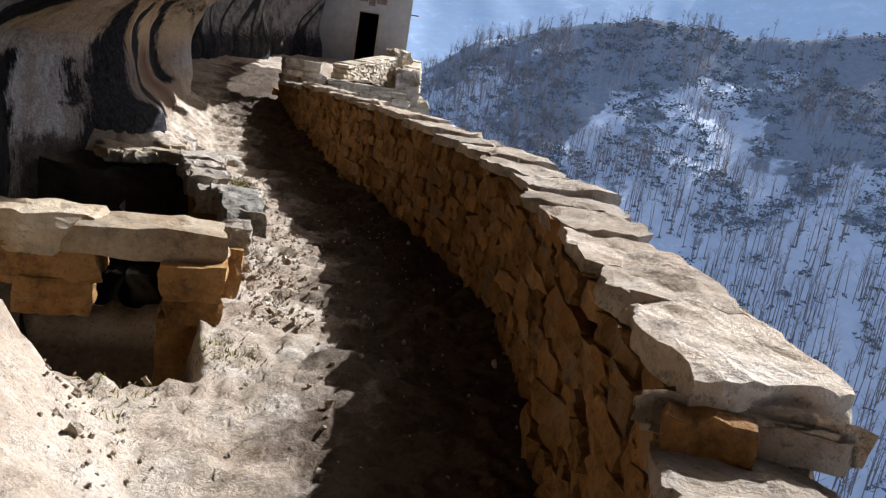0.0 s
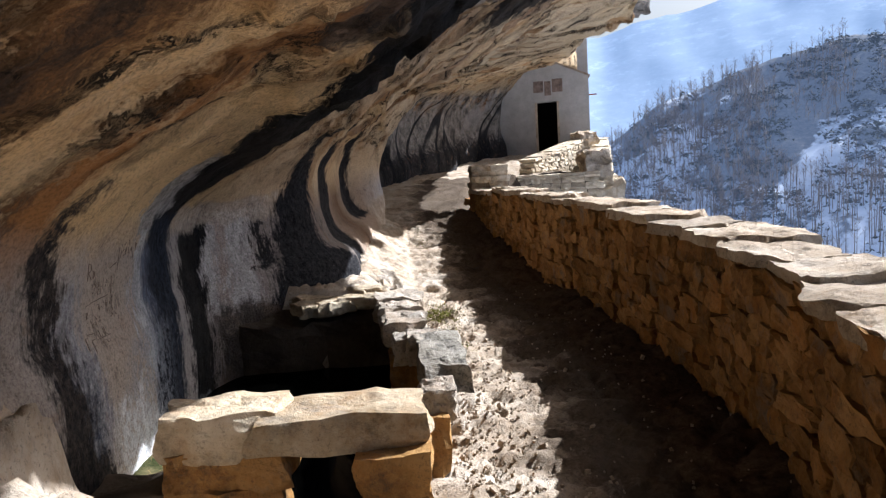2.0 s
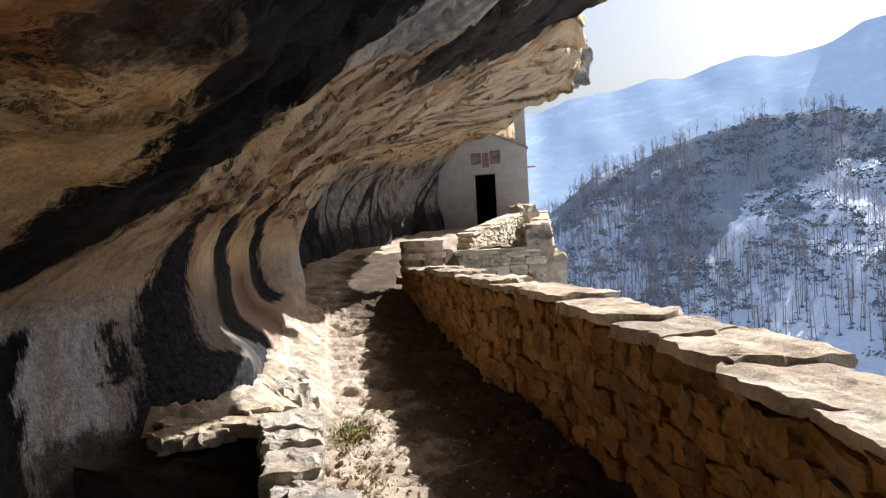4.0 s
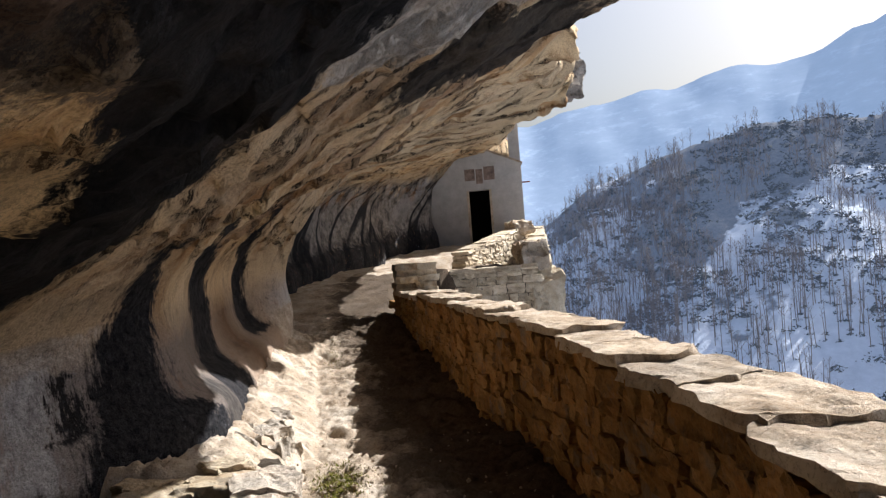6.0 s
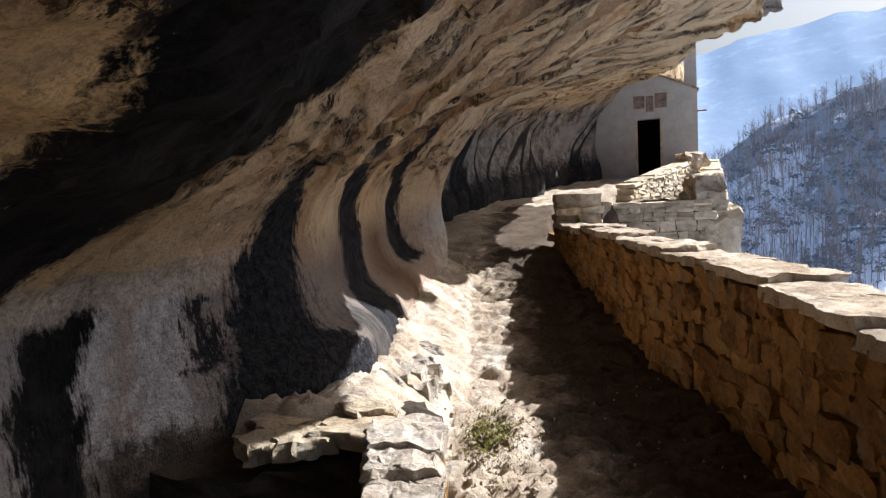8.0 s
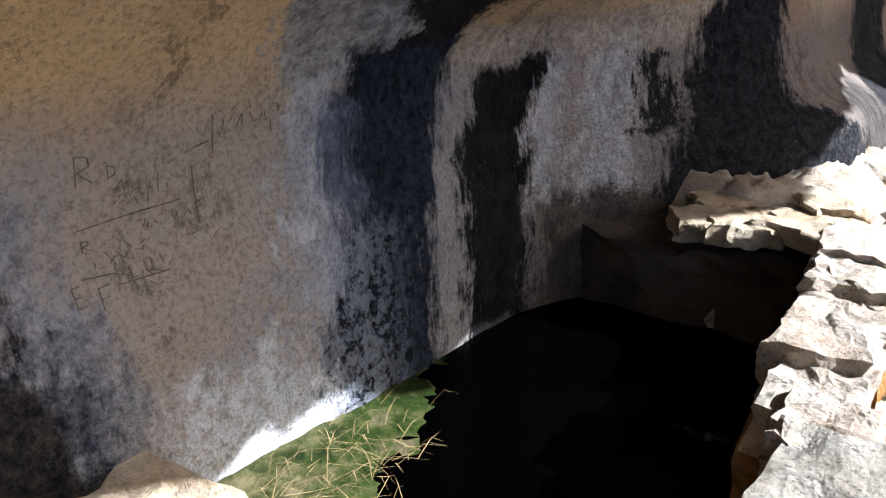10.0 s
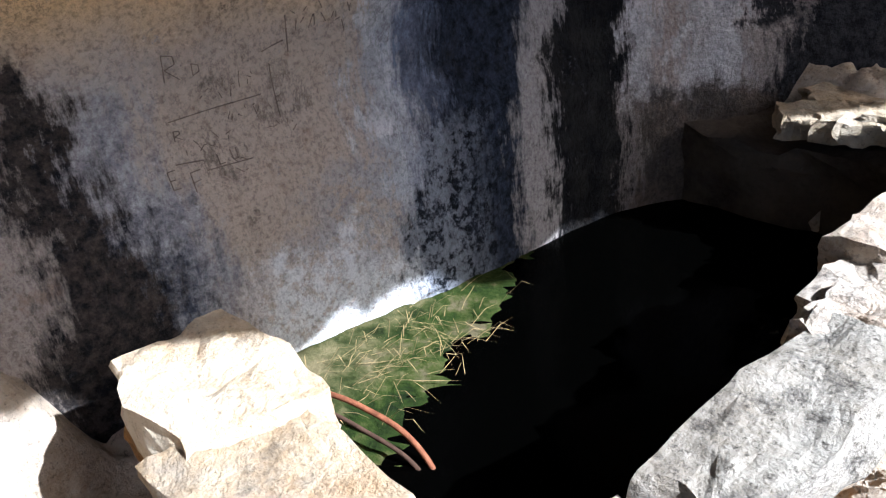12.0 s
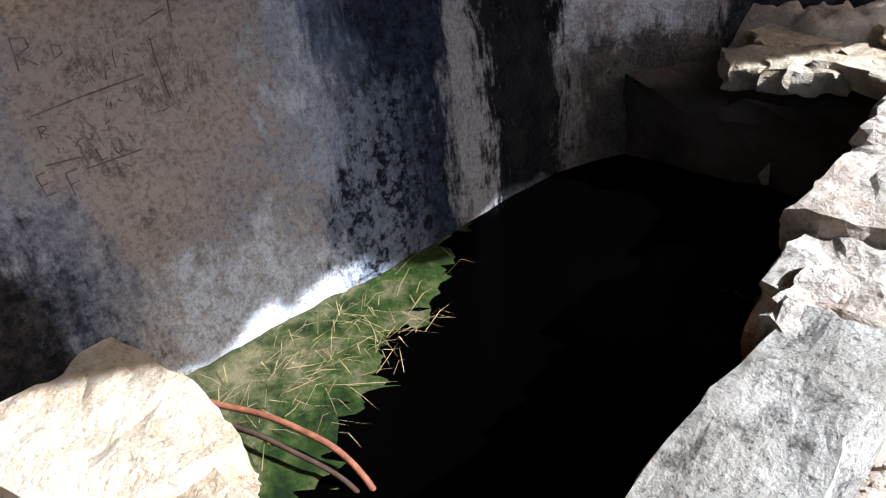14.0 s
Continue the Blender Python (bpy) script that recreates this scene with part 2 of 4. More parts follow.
    c = over(c, k.math("MULTIPLY", isroof, k.ramp(rust, [(0.54, 0.0), (0.64, 0.6)])), (0.34, 0.16, 0.05))
    # flaking and brown stains low on the wall
    lowwall = k.ramp(k.math("MULTIPLY", v, 0.1), [(0.26, 1.0), (0.38, 0.0)])
    dap = k.math("ADD", k.math("MULTIPLY", k.noise(k.geo, 6.5, 12, 0.82), 0.75), k.math("MULTIPLY", k.noise(k.geo, 40, 6, 0.8), 0.25))
    pale = k.math("MULTIPLY", lowwall, k.ramp(mott, [(0.45, 0.2), (0.58, 1.0)]))
    c = over(c, k.math("MULTIPLY", pale, k.ramp(dap, [(0.585, 0.0), (0.62, 0.6)])), (0.34, 0.33, 0.34))
    c = over(c, k.math("MULTIPLY", lowwall, k.ramp(dap, [(0.39, 0.6), (0.45, 0.0)])), (0.06, 0.05, 0.045))
    c = over(c, k.math("MULTIPLY", lowwall, k.ramp(k.noise(k.geo, 5.5, 7, 0.72), [(0.58, 0.0), (0.68, 0.5)])), (0.22, 0.13, 0.075))
    # pale crust and the dark wedge towards the lip
    c = over(c, band([(6.9, 6.2, 6.6), (7.2, 6.1, 7.1), (7.45, 6.5, 7.5), (7.8, 7.1, 7.8), (8.2, 7.5, 8.0)], 0.2), two((0.36, 0.32, 0.27), (0.56, 0.52, 0.46)), 0.85)
    c = over(c, band([(7.3, 7.9, 8.5), (7.5, 7.6, 9.0), (8.0, 8.0, 10.0), (8.3, 8.6, 10.3), (8.7, 9.2, 10.0)], 0.14), two((0.011, 0.010, 0.009), (0.045, 0.036, 0.028)), 0.95)
    c = over(c, band([(5.68, 3.82, 4.08), (5.9, 3.7, 4.16), (6.15, 3.6, 4.5), (6.5, 3.2, 5.0)], 0.1), two((0.02, 0.018, 0.017), (0.13, 0.105, 0.085), mott), 0.85)
    # the broad soot streak over the roof, then the wall's streaks one by one
    c = over(c, band([(2.9, 5.4, 6.05), (3.5, 5.4, 6.1), (4.1, 5.35, 6.2), (4.6, 5.2, 6.3), (5.1, 5.05, 6.42), (5.75, 4.75, 6.66), (5.95, 4.6, 6.62), (6.1, 4.35, 6.58), (6.35, 3.4, 6.5), (6.8, 1.5, 6.38), (7.3, 0.6, 6.2), (8.6, 0.2, 5.9)], 0.1), two((0.006, 0.006, 0.006), (0.032, 0.027, 0.024), mott), 1.0)
    c = over(c, band([(2.9, 5.14, 5.5), (3.4, 5.1, 5.78), (3.9, 5.1, 5.62), (4.4, 5.12, 5.28)]), two((0.22, 0.21, 0.20), (0.52, 0.49, 0.46), grain), 0.92)
    c = over(c, band([(0.85, 5.24, 5.36), (1.6, 5.2, 5.38), (2.9, 5.17, 5.36)]), two((0.33, 0.33, 0.34), (0.58, 0.57, 0.57)), 0.85)
    c = over(c, band([(0.9, 5.36, 5.6), (1.5, 5.36, 5.6), (2.7, 5.34, 5.56)], 0.1), two((0.03, 0.042, 0.075), (0.15, 0.18, 0.25)), 0.85)
    c = over(c, band([(0.3, 5.15, 5.9), (0.8, 5.2, 5.9), (1.05, 5.38, 5.88), (1.6, 5.52, 5.95), (2.5, 5.5, 6.02), (3.1, 5.4, 6.06)], 0.09), two((0.007, 0.008, 0.011), (0.035, 0.042, 0.06), grain), 1.0)
    c = over(c, band([(0.3, 6.04, 6.42), (0.8, 6.04, 6.42), (1.5, 6.1, 6.47), (2.4, 6.2, 6.58), (2.75, 6.24, 6.7), (2.9, 6.3, 6.78)]), two((0.005, 0.005, 0.006), (0.02, 0.018, 0.016)), 1.0)
    c = over(c, band([(0.95, 6.46, 6.88), (1.6, 6.5, 6.96), (2.4, 6.58, 7.04), (2.95, 6.8, 7.05)]), k.ramp(k.math("MULTIPLY_ADD", fine, 0.5, k.math("MULTIPLY", grain, 0.5)), [(0.38, (0.28, 0.255, 0.24)), (0.6, (0.56, 0.53, 0.51))]), 0.92)
    c = over(c, band([(1.1, 6.60, 6.68), (1.8, 6.66, 6.75), (2.9, 6.76, 6.87)], 0.1), (0.30, 0.21, 0.15), 0.7)
    c = over(c, band([(1.6, 7.0, 7.1), (2.1, 7.04, 7.15), (2.65, 7.06, 7.16)], 0.04), BLK, 0.95)
    c = over(c, band([(2.78, 6.25, 7.28), (3.1, 6.1, 7.3), (3.3, 6.1, 7.3)], 0.1), two((0.34, 0.27, 0.21), (0.56, 0.48, 0.39), grain), 0.75)
    c = over(c, band([(0.4, 6.9, 8.35), (1.0, 6.95, 8.25), (1.3, 7.05, 7.95), (1.7, 7.12, 7.75), (2.1, 7.2, 7.68), (3.0, 7.32, 7.74), (3.7, 7.38, 7.82), (4.2, 7.4, 7.72), (4.7, 7.4, 7.6), (5.1, 7.44, 7.55)], 0.08), two((0.006, 0.006, 0.008), (0.035, 0.033, 0.034), grain), 1.0)
    # grey strip's foot painted dark in place of the lip's shadow
    c = over(c, band([(0.3, 8.2, 9.3), (1.2, 8.1, 9.2), (1.5, 8.0, 9.1), (1.75, 8.3, 9.0)], 0.3), two((0.02, 0.019, 0.018), (0.08, 0.07, 0.062)), 0.9)
    c = over(c, band([(0.4, 8.9, 10.4), (1.1, 9.2, 10.25), (1.5, 9.15, 10.15), (2.2, 9.6, 10.3), (2.7, 9.55, 10.4), (3.3, 9.44, 10.3), (3.8, 9.5, 10.2), (4.1, 9.35, 10.1), (4.6, 9.1, 9.7), (5.1, 8.9, 9.3), (5.6, 8.8, 9.0)], 0.1), two(BLK, (0.035, 0.032, 0.032)), 1.0)
    c = over(c, band([(1.6, 11.8, 12.5), (2.6, 11.75, 12.3), (3.7, 11.85, 12.4), (4.5, 11.4, 12.05), (5.3, 10.4, 11.4), (5.9, 9.9, 10.5)], 0.12), two(BLK, (0.035, 0.03, 0.028)), 1.0)
    c = over(c, band([(0.4, 3.95, 4.66), (0.8, 4.0, 4.56), (1.0, 4.1, 4.46), (1.4, 4.13, 4.37), (2.2, 4.1, 4.33), (2.9, 3.99, 4.19), (3.5, 4.02, 4.14), (3.9, 4.14, 4.22)], 0.09), two((0.010, 0.010, 0.012), (0.07, 0.055, 0.045), grain), 1.0)
    c = over(c, band([(0.9, 4.4, 4.62), (1.5, 4.36, 4.5), (2.4, 4.33, 4.44)], 0.12), two((0.09, 0.10, 0.14), (0.40, 0.41, 0.43), grain), 0.7)
    # damp brown rock under the pale streak
    c = over(c, band([(0.2, 6.42, 7.7), (0.98, 6.44, 7.0)], 0.15), two((0.035, 0.026, 0.019), (0.15, 0.11, 0.08), mott), 0.9)
    # thin drip lines and flaking
    thin = k.noise(k.join(sw, k.math("MULTIPLY", v, 0.05), 1.0), 14, 4, 0.6)
    c = over(c, k.math("MULTIPLY", k.math("SUBTRACT", 1.0, isfar), k.ramp(thin, [(0.58, 0.0), (0.64, 0.45)])), (0.03, 0.028, 0.027))
    bloom = k.math("MULTIPLY", lowwall, k.math("MULTIPLY", k.ramp(mott, [(0.5, 0.0), (0.6, 1.0)]), k.ramp(dap, [(0.55, 0.0), (0.61, 0.5)])))
    c = over(c, bloom, (0.20, 0.20, 0.22))
    # white salt crust over the silt, breaking into black and white specks
    salt = k.ramp(k.math("ADD", k.math("MULTIPLY", grain, 0.6), k.math("MULTIPLY", fine, 0.4)), [(0.46, 0.0), (0.52, 1.0)])
    c = over(c, k.math("MULTIPLY", band([(0.3, 4.6, 5.6), (0.8, 4.75, 5.6), (1.25, 5.0, 5.6)], 0.3), salt), (0.33, 0.34, 0.37), 0.55)
    c = over(c, k.math("MULTIPLY", band([(0.3, 4.55, 5.3), (0.62, 4.6, 5.3), (0.88, 4.65, 5.1)], 0.16), k.ramp(grain, [(0.40, 0.25), (0.5, 1.0)])), (0.72, 0.72, 0.72), 0.9)
    # bare rock at the foot past the basin
    foot = k.math("MULTIPLY", k.ramp(k.math("MULTIPLY_ADD", k.math("ADD", v, k.math("MULTIPLY", fine, 0.9)), 0.25, 0.0), [(0.24, 1.0), (0.31, 0.0)]), k.ramp(k.math("MULTIPLY", s, 0.05), [(0.345, 0.0), (0.36, 1.0), (0.6, 1.0), (0.62, 0.0)]))
    c = over(c, foot, k.ramp(k.noise(k.geo, 16, 7, 0.7), [(0.42, (0.015, 0.015, 0.018)), (0.52, (0.10, 0.097, 0.095)), (0.64, (0.40, 0.39, 0.38))]), 0.75)
    c = over(c, band([(0.3, 12.5, 13.6), (1.5, 12.6, 13.6), (2.1, 12.7, 13.6)], 0.2), two((0.36, 0.28, 0.2), (0.56, 0.48, 0.38)), 0.85)
    c = k.mix(k.ramp(speck, [(0.38, 0.5), (0.52, 0.0)]), c, k.mix(0.75, c, (0.0, 0.0, 0.0)))
    h = k.math("ADD", k.noise(k.geo, 7, 8, 0.68), k.math("MULTIPLY", k.noise(k.geo, 45, 5, 0.7), 0.35))
    h = k.math("ADD", h, k.math("MULTIPLY", isroof, k.math("MULTIPLY", k.ramp(crack, [(0.0, 0.0), (0.03, 1.0)]), 0.5)))
    return k.done(c, h, 1.0, 0.05)


cave_mat = cave_material()


def hill_material():
    k = Mat("hazed_snow_and_brush", 0.95)
    n = k.noise(k.geo, 0.028, 8, 0.6)
    x, y, z = k.split(k.geo)
    f = k.math("ADD", n, k.math("MULTIPLY_ADD", z, 0.0055, 0.04))
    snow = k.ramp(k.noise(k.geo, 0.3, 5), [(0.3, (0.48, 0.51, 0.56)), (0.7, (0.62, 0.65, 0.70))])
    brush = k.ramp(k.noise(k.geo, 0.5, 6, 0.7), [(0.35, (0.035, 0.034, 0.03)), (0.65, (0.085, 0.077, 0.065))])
    # haze before the slope, put in as a faint blue glow
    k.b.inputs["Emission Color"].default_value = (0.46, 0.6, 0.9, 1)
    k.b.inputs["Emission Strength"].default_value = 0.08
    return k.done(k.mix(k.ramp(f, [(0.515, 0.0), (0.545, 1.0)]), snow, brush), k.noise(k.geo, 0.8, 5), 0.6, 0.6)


hill_mat = hill_material()


def ridge_material():
    """The distance: a plain backdrop, the air's haze put in as pale blue colour and glow."""
    k = Mat("far_ridge", 1.0)
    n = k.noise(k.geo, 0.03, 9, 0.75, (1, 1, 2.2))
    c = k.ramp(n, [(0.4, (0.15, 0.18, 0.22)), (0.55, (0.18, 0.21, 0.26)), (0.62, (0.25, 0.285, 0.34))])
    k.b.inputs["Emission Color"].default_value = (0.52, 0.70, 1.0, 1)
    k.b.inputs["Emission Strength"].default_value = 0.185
    return k.done(c)


ridge_mat = ridge_material()


def flat(name, colour, rough=0.9, spread=0.4, scale=30):
    k = Mat(name, rough)
    n = k.noise(k.geo, scale, 5)
    lo, hi = tuple(c * (1 - spread) for c in colour), tuple(min(1, c * (1 + spread)) for c in colour)
    return k.done(k.ramp(n, [(0.3, lo), (0.7, hi)]), n, 0.3, 0.01)


scratch_mat = flat("old_scratch", (0.15, 0.115, 0.09))
dark_mat = flat("painted_dark_interior", (0.02, 0.018, 0.016))
rust_mat = flat("rusty_brown", (0.16, 0.06, 0.03), 0.7)
bark_mat = flat("brown_bark", (0.045, 0.026, 0.017))
hazed_far_bark = flat("hazed_far_bark", (0.21, 0.165, 0.12), 0.9, 0.4, 0.3)
# haze over the far trees, added as a weak blue glow
hazed_far_bark.node_tree.nodes["Principled BSDF"].inputs["Emission Color"].default_value = (0.36, 0.55, 1.0, 1)
hazed_far_bark.node_tree.nodes["Principled BSDF"].inputs["Emission Strength"].default_value = 0.022
bush_mat = flat("hazed_evergreen", (0.055, 0.058, 0.045), 0.9, 0.4, 0.2)
# the bushes carry the same haze as emission
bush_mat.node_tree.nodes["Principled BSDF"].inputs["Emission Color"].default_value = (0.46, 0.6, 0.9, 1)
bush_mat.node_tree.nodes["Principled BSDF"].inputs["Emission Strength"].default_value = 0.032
straw_mat = flat("dry_straw", (0.22, 0.16, 0.075), 0.9, 0.6, 14)
tuft_mat = flat("olive_moss", (0.15, 0.14, 0.03), 0.9, 0.5)
fresco_mat = flat("faded_fresco", (0.22, 0.165, 0.135), 0.9, 0.5, 9)


def silt_material():
    k = Mat("green_silt", 0.85)
    n = k.noise(k.geo, 9, 7, 0.7)
    c = k.ramp(n, [(0.35, (0.005, 0.009, 0.002)), (0.48, (0.015, 0.025, 0.004)), (0.56, (0.034, 0.040, 0.010)), (0.66, (0.075, 0.062, 0.033))])
    x, y, z = k.split(k.geo)
    top = k.ramp(k.math("MULTIPLY_ADD", k.math("ADD", z, k.math("MULTIPLY", n, 0.06)), 8.0, 0.3), [(0.1, 0.0), (0.4, 0.8)])
    return k.done(k.mix(top, c, k.ramp(n, [(0.4, (0.035, 0.038, 0.012)), (0.62, (0.12, 0.10, 0.05))])), k.noise(k.geo, 60, 5, 0.7), 0.8, 0.01)


moss_mat = silt_material()


def water_material():
    k = Mat("dark_water", 0.04)
    k.b.inputs["Specular IOR Level"].default_value = 0.02
    return k.done((0.0003, 0.0003, 0.00025), k.noise(k.geo, 5, 2), 0.05, 0.005)


water_mat = water_material()
mortar_pale = stone_material("pale_mortar", (0.08, 0.065, 0.05), (0.13, 0.11, 0.085), (0.2, 0.17, 0.13))
pale_block = stone_material("pale_block", (0.26, 0.195, 0.12), (0.46, 0.375, 0.26), (0.60, 0.52, 0.40), 0.4)


# ---- building helpers ----
FRAME = Matrix(((AX.x, -OUT.x, 0), (AX.y, -OUT.y, 0), (0, 0, 1)))  # along, inward, up to the world


def mesh_of(name, verts, faces, mat, smooth=True, sv=None):
    me = bpy.data.meshes.new(name)
    me.from_pydata([tuple(v) for v in verts], [], faces)
    if smooth:
        me.polygons.foreach_set("use_smooth", [True] * len(me.polygons))
    if sv is not None:
        a = me.attributes.new("sv", "FLOAT_VECTOR", "POINT")
        a.data.foreach_set("vector", np.array(sv, dtype=np.float32).ravel())
    me.materials.append(mat)
    return me


def mesh_ob(name, verts, faces, mat, smooth=True, sv=None):
    return new(name, mesh_of(name, verts, faces, mat, smooth, sv))


def grid_faces(nu, nv):
    return [(i * nv + j, (i + 1) * nv + j, (i + 1) * nv + j + 1, i * nv + j + 1) for i in range(nu - 1) for j in range(nv - 1)]


def to_mesh(name, bm, mat, smooth=False):
    me = bpy.data.meshes.new(name)
    if smooth:
        for f in bm.faces:
            f.smooth = True
    bm.to_mesh(me)
    bm.free()
    me.materials.append(mat)
    return me


def part(name, bm, material, parent, label=""):
    ob = new(name, to_mesh(name, bm, material))
    ob.parent = parent
    return tagged(ob, label) if label else ob


def rock(bm, centre, half, rng, cuts=3, rough=0.12, turn=None, round_=0.22):
    """A rough block: a box, rounded and knocked about."""
    r = bmesh.ops.create_cube(bm, size=2)
    es = list({e for v in r["verts"] for e in v.link_edges})
    bmesh.ops.subdivide_edges(bm, edges=es, cuts=cuts, use_grid_fill=True)
    seed = Vector((rng.uniform(-50, 50), rng.uniform(-50, 50), rng.uniform(-50, 50)))
    m, big = min(half), max(half)
    for v in bm.verts:
        if v.tag:
            continue
        v.tag = True
        p = v.co.copy()
        q = p.normalized() * 1.35
        p = p * (1 - round_) + Vector((max(-1, min(1, q.x)), max(-1, min(1, q.y)), max(-1, min(1, q.z)))) * round_
        p = Vector((p.x * half[0], p.y * half[1], p.z * half[2]))
        w = noise.noise_vector(p / big * 1.9 + seed)
        p += Vector((w.x * half[0], w.y * half[1], w.z * half[2])) * rough * 1.6
        p += noise.noise_vector(p * 6 + seed) * m * rough + (noise.noise_vector(p * 15 + seed) * 0.8 + noise.noise_vector(p * 40 + seed) * 0.5) * min(m, 0.12) * rough
        if turn is not None:
            p = turn @ p
        v.co = p + Vector(centre)


def block(name, s0, s1, d0, d1, z0, z1, mat, seed, label, category, group="", rough=0.12, cuts=9, spin=0.0, tilt=0.0):
    bm = bmesh.new()
    turn = FRAME @ Matrix.Rotation(spin, 3, "Z") @ Matrix.Rotation(tilt, 3, "Y")
    rock(bm, W((s0 + s1) / 2, (d0 + d1) / 2, (z0 + z1) / 2), ((s1 - s0) / 2, (d1 - d0) / 2, (z1 - z0) / 2), random.Random(seed), cuts, rough, turn)
    return tagged(new(name, to_mesh(name, bm, mat)), label, category, group)


def stone_kinds(name, mat, count, cuts, rough, seed, round_=0.3, smooth=False):
    """A few stones of unit size, whose meshes the pieces share."""
    out = []
    for i in range(count):
        bm = bmesh.new()
        rock(bm, (0, 0, 0), (0.5, 0.5, 0.5), random.Random(seed + i), cuts, rough, None, round_)
        out.append(to_mesh(name, bm, mat, smooth))
    return out


def piece(name, me, m, parent):
    ob = new(name, me)
    ob.parent = parent
    ob.matrix_basis = m
    return ob


def frame_at(fn, s, size, place, spin=(0, 0, 0)):
    """A pose on a line d = fn(s), with its length along the line."""
    a = math.atan2(fn(s + 0.15) - fn(s - 0.15), 0.3)
    r = (FRAME @ Matrix.Rotation(-a, 3, "Z") @ Euler(spin).to_matrix()).to_4x4()
    return Matrix.Translation(place) @ r @ Matrix.Diagonal((*size, 1))


# ---- the lie of the ledge ----
PROFILES = [  # station, then (outward, height) from foot to roof
    (-8, -0.9, -0.9, -0.85, 0.5, -0.9, 0.9, -0.7, 1.35, -0.45, 1.7, 0.0, 2.0, 0.6, 2.3, 1.3, 2.6, 2.3, 3.2),
    (2.0, -0.9, -0.9, -0.85, 0.5, -0.92, 0.9, -0.75, 1.25, -0.5, 1.5, 0.0, 1.8, 0.6, 2.02, 1.25, 2.4, 2.3, 3.1),
    (5.2, -0.78, -0.9, -0.78, 0.4, -0.86, 0.8, -0.77, 1.12, -0.55, 1.4, -0.05, 1.66, 0.5, 1.86, 1.2, 2.34, 2.4, 3.1),
    (6.3, -0.78, -0.9, -0.78, 0.4, -0.86, 0.8, -0.83, 1.15, -0.55, 1.38, 0.0, 1.68, 0.45, 2.02, 1.2, 2.56, 2.4, 3.25),
    (8.0, 0.24, -0.9, 0.22, 0.45, -0.02, 0.8, -0.12, 1.15, -0.1, 1.45, 0.15, 1.76, 0.5, 2.0, 1.25, 2.47, 2.4, 3.2),
    (9.5, 0.2, -0.9, 0.17, 0.3, -0.18, 0.75, -0.25, 1.15, -0.18, 1.5, 0.15, 1.83, 0.6, 2.1, 1.5, 2.57, 2.5, 3.2),
    (12.0, 0.32, -0.9, 0.3, 0.45, -0.05, 0.8, -0.16, 1.22, -0.06, 1.6, 0.35, 2.03, 0.9, 2.45, 1.6, 2.77, 2.7, 3.3),
    (13.3, 0.47, -0.9, 0.45, 0.5, 0.42, 0.9, 0.4, 1.25, 0.42, 1.55, 0.6, 1.87, 0.9, 2.2, 1.5, 2.77, 2.7, 3.3),
    (13.9, -0.1, -0.9, -0.1, 0.7, -0.3, 1.1, -0.35, 1.5, -0.2, 1.9, 0.15, 2.3, 0.7, 2.7, 1.6, 3.05, 2.9, 3.4),
    (17.0, -0.2, 0.0, -0.2, 1.0, -0.4, 1.4, -0.5, 1.8, -0.35, 2.3, 0.1, 2.7, 0.9, 3.05, 2.0, 3.35, 3.4, 3.65),
    (19.0, 0.3, 0.0, 0.3, 1.1, 0.05, 1.5, 0.0, 2.0, 0.1, 2.5, 0.5, 2.9, 1.2, 3.2, 2.3, 3.5, 3.8, 3.8),
    (21.0, 1.1, 0.0, 1.1, 1.3, 0.9, 1.7, 0.8, 2.2, 0.9, 2.7, 1.3, 3.1, 2.0, 3.4, 3.0, 3.6, 4.3, 3.85),
    (24.0, 2.6, 0.3, 2.6, 1.5, 2.4, 2.0, 2.3, 2.5, 2.4, 3.0, 2.7, 3.4, 3.3, 3.7, 4.1, 3.9, 5.0, 4.1),
    (27.5, 4.7, 0.5, 4.7, 1.7, 4.55, 2.2, 4.5, 2.7, 4.6, 3.2, 4.8, 3.7, 5.2, 4.1, 5.6, 4.4, 6.1, 4.6),
    (31.0, 7.0, 0.5, 7.0, 1.9, 6.9, 2.4, 6.8, 2.9, 6.9, 3.4, 7.1, 3.9, 7.5, 4.3, 7.9, 4.6, 8.3, 4.9),
]


def lip(s):
    """Where the roof ends: outward place and height."""
    return lerp([(-8, 2.95, 4.1), (5.3, 3.24, 4.0), (6.6, 3.82, 3.95), (8.2, 3.8, 3.95), (9.3, 3.8, 3.93), (10.5, 3.66, 3.93), (12, 3.75, 3.95), (13, 4.35, 4.0), (16, 5.0, 4.05), (21, 5.45, 4.13), (24, 6.1, 4.35), (27, 6.65, 4.95), (31, 8.0, 5.8)], s)


def floor_z(s):
    return lerp([(-8, 0), (9, 0.0), (12, 0.2), (15, 0.5), (18, 0.85), (22, 1.1), (27, 1.5), (32, 1.6)], s)[0]


def wall_line(s):
    """The inner face of the parapet, and past its end the brink of the ledge."""
    return lerp([(-8, 0.2), (0, 0.85), (1.15, 1.2), (1.9, 1.5), (2.5, 1.69), (3.3, 1.97), (4.2, 2.19), (5.5, 2.36), (7.7, 2.38), (10.5, 2.2), (15, 2.05), (15.6, 1.9), (20.2, 2.3), (20.5, 5.8), (26.3, 7.5), (32, 9)], s)[0]


def parapet_top(s):
    return lerp([(-2, 0.6), (1.4, 0.66), (1.6, 0.80), (3, 0.80), (5, 0.86), (8, 0.92), (12, 0.94), (14, 0.84), (15, 0.84)], s)[0]


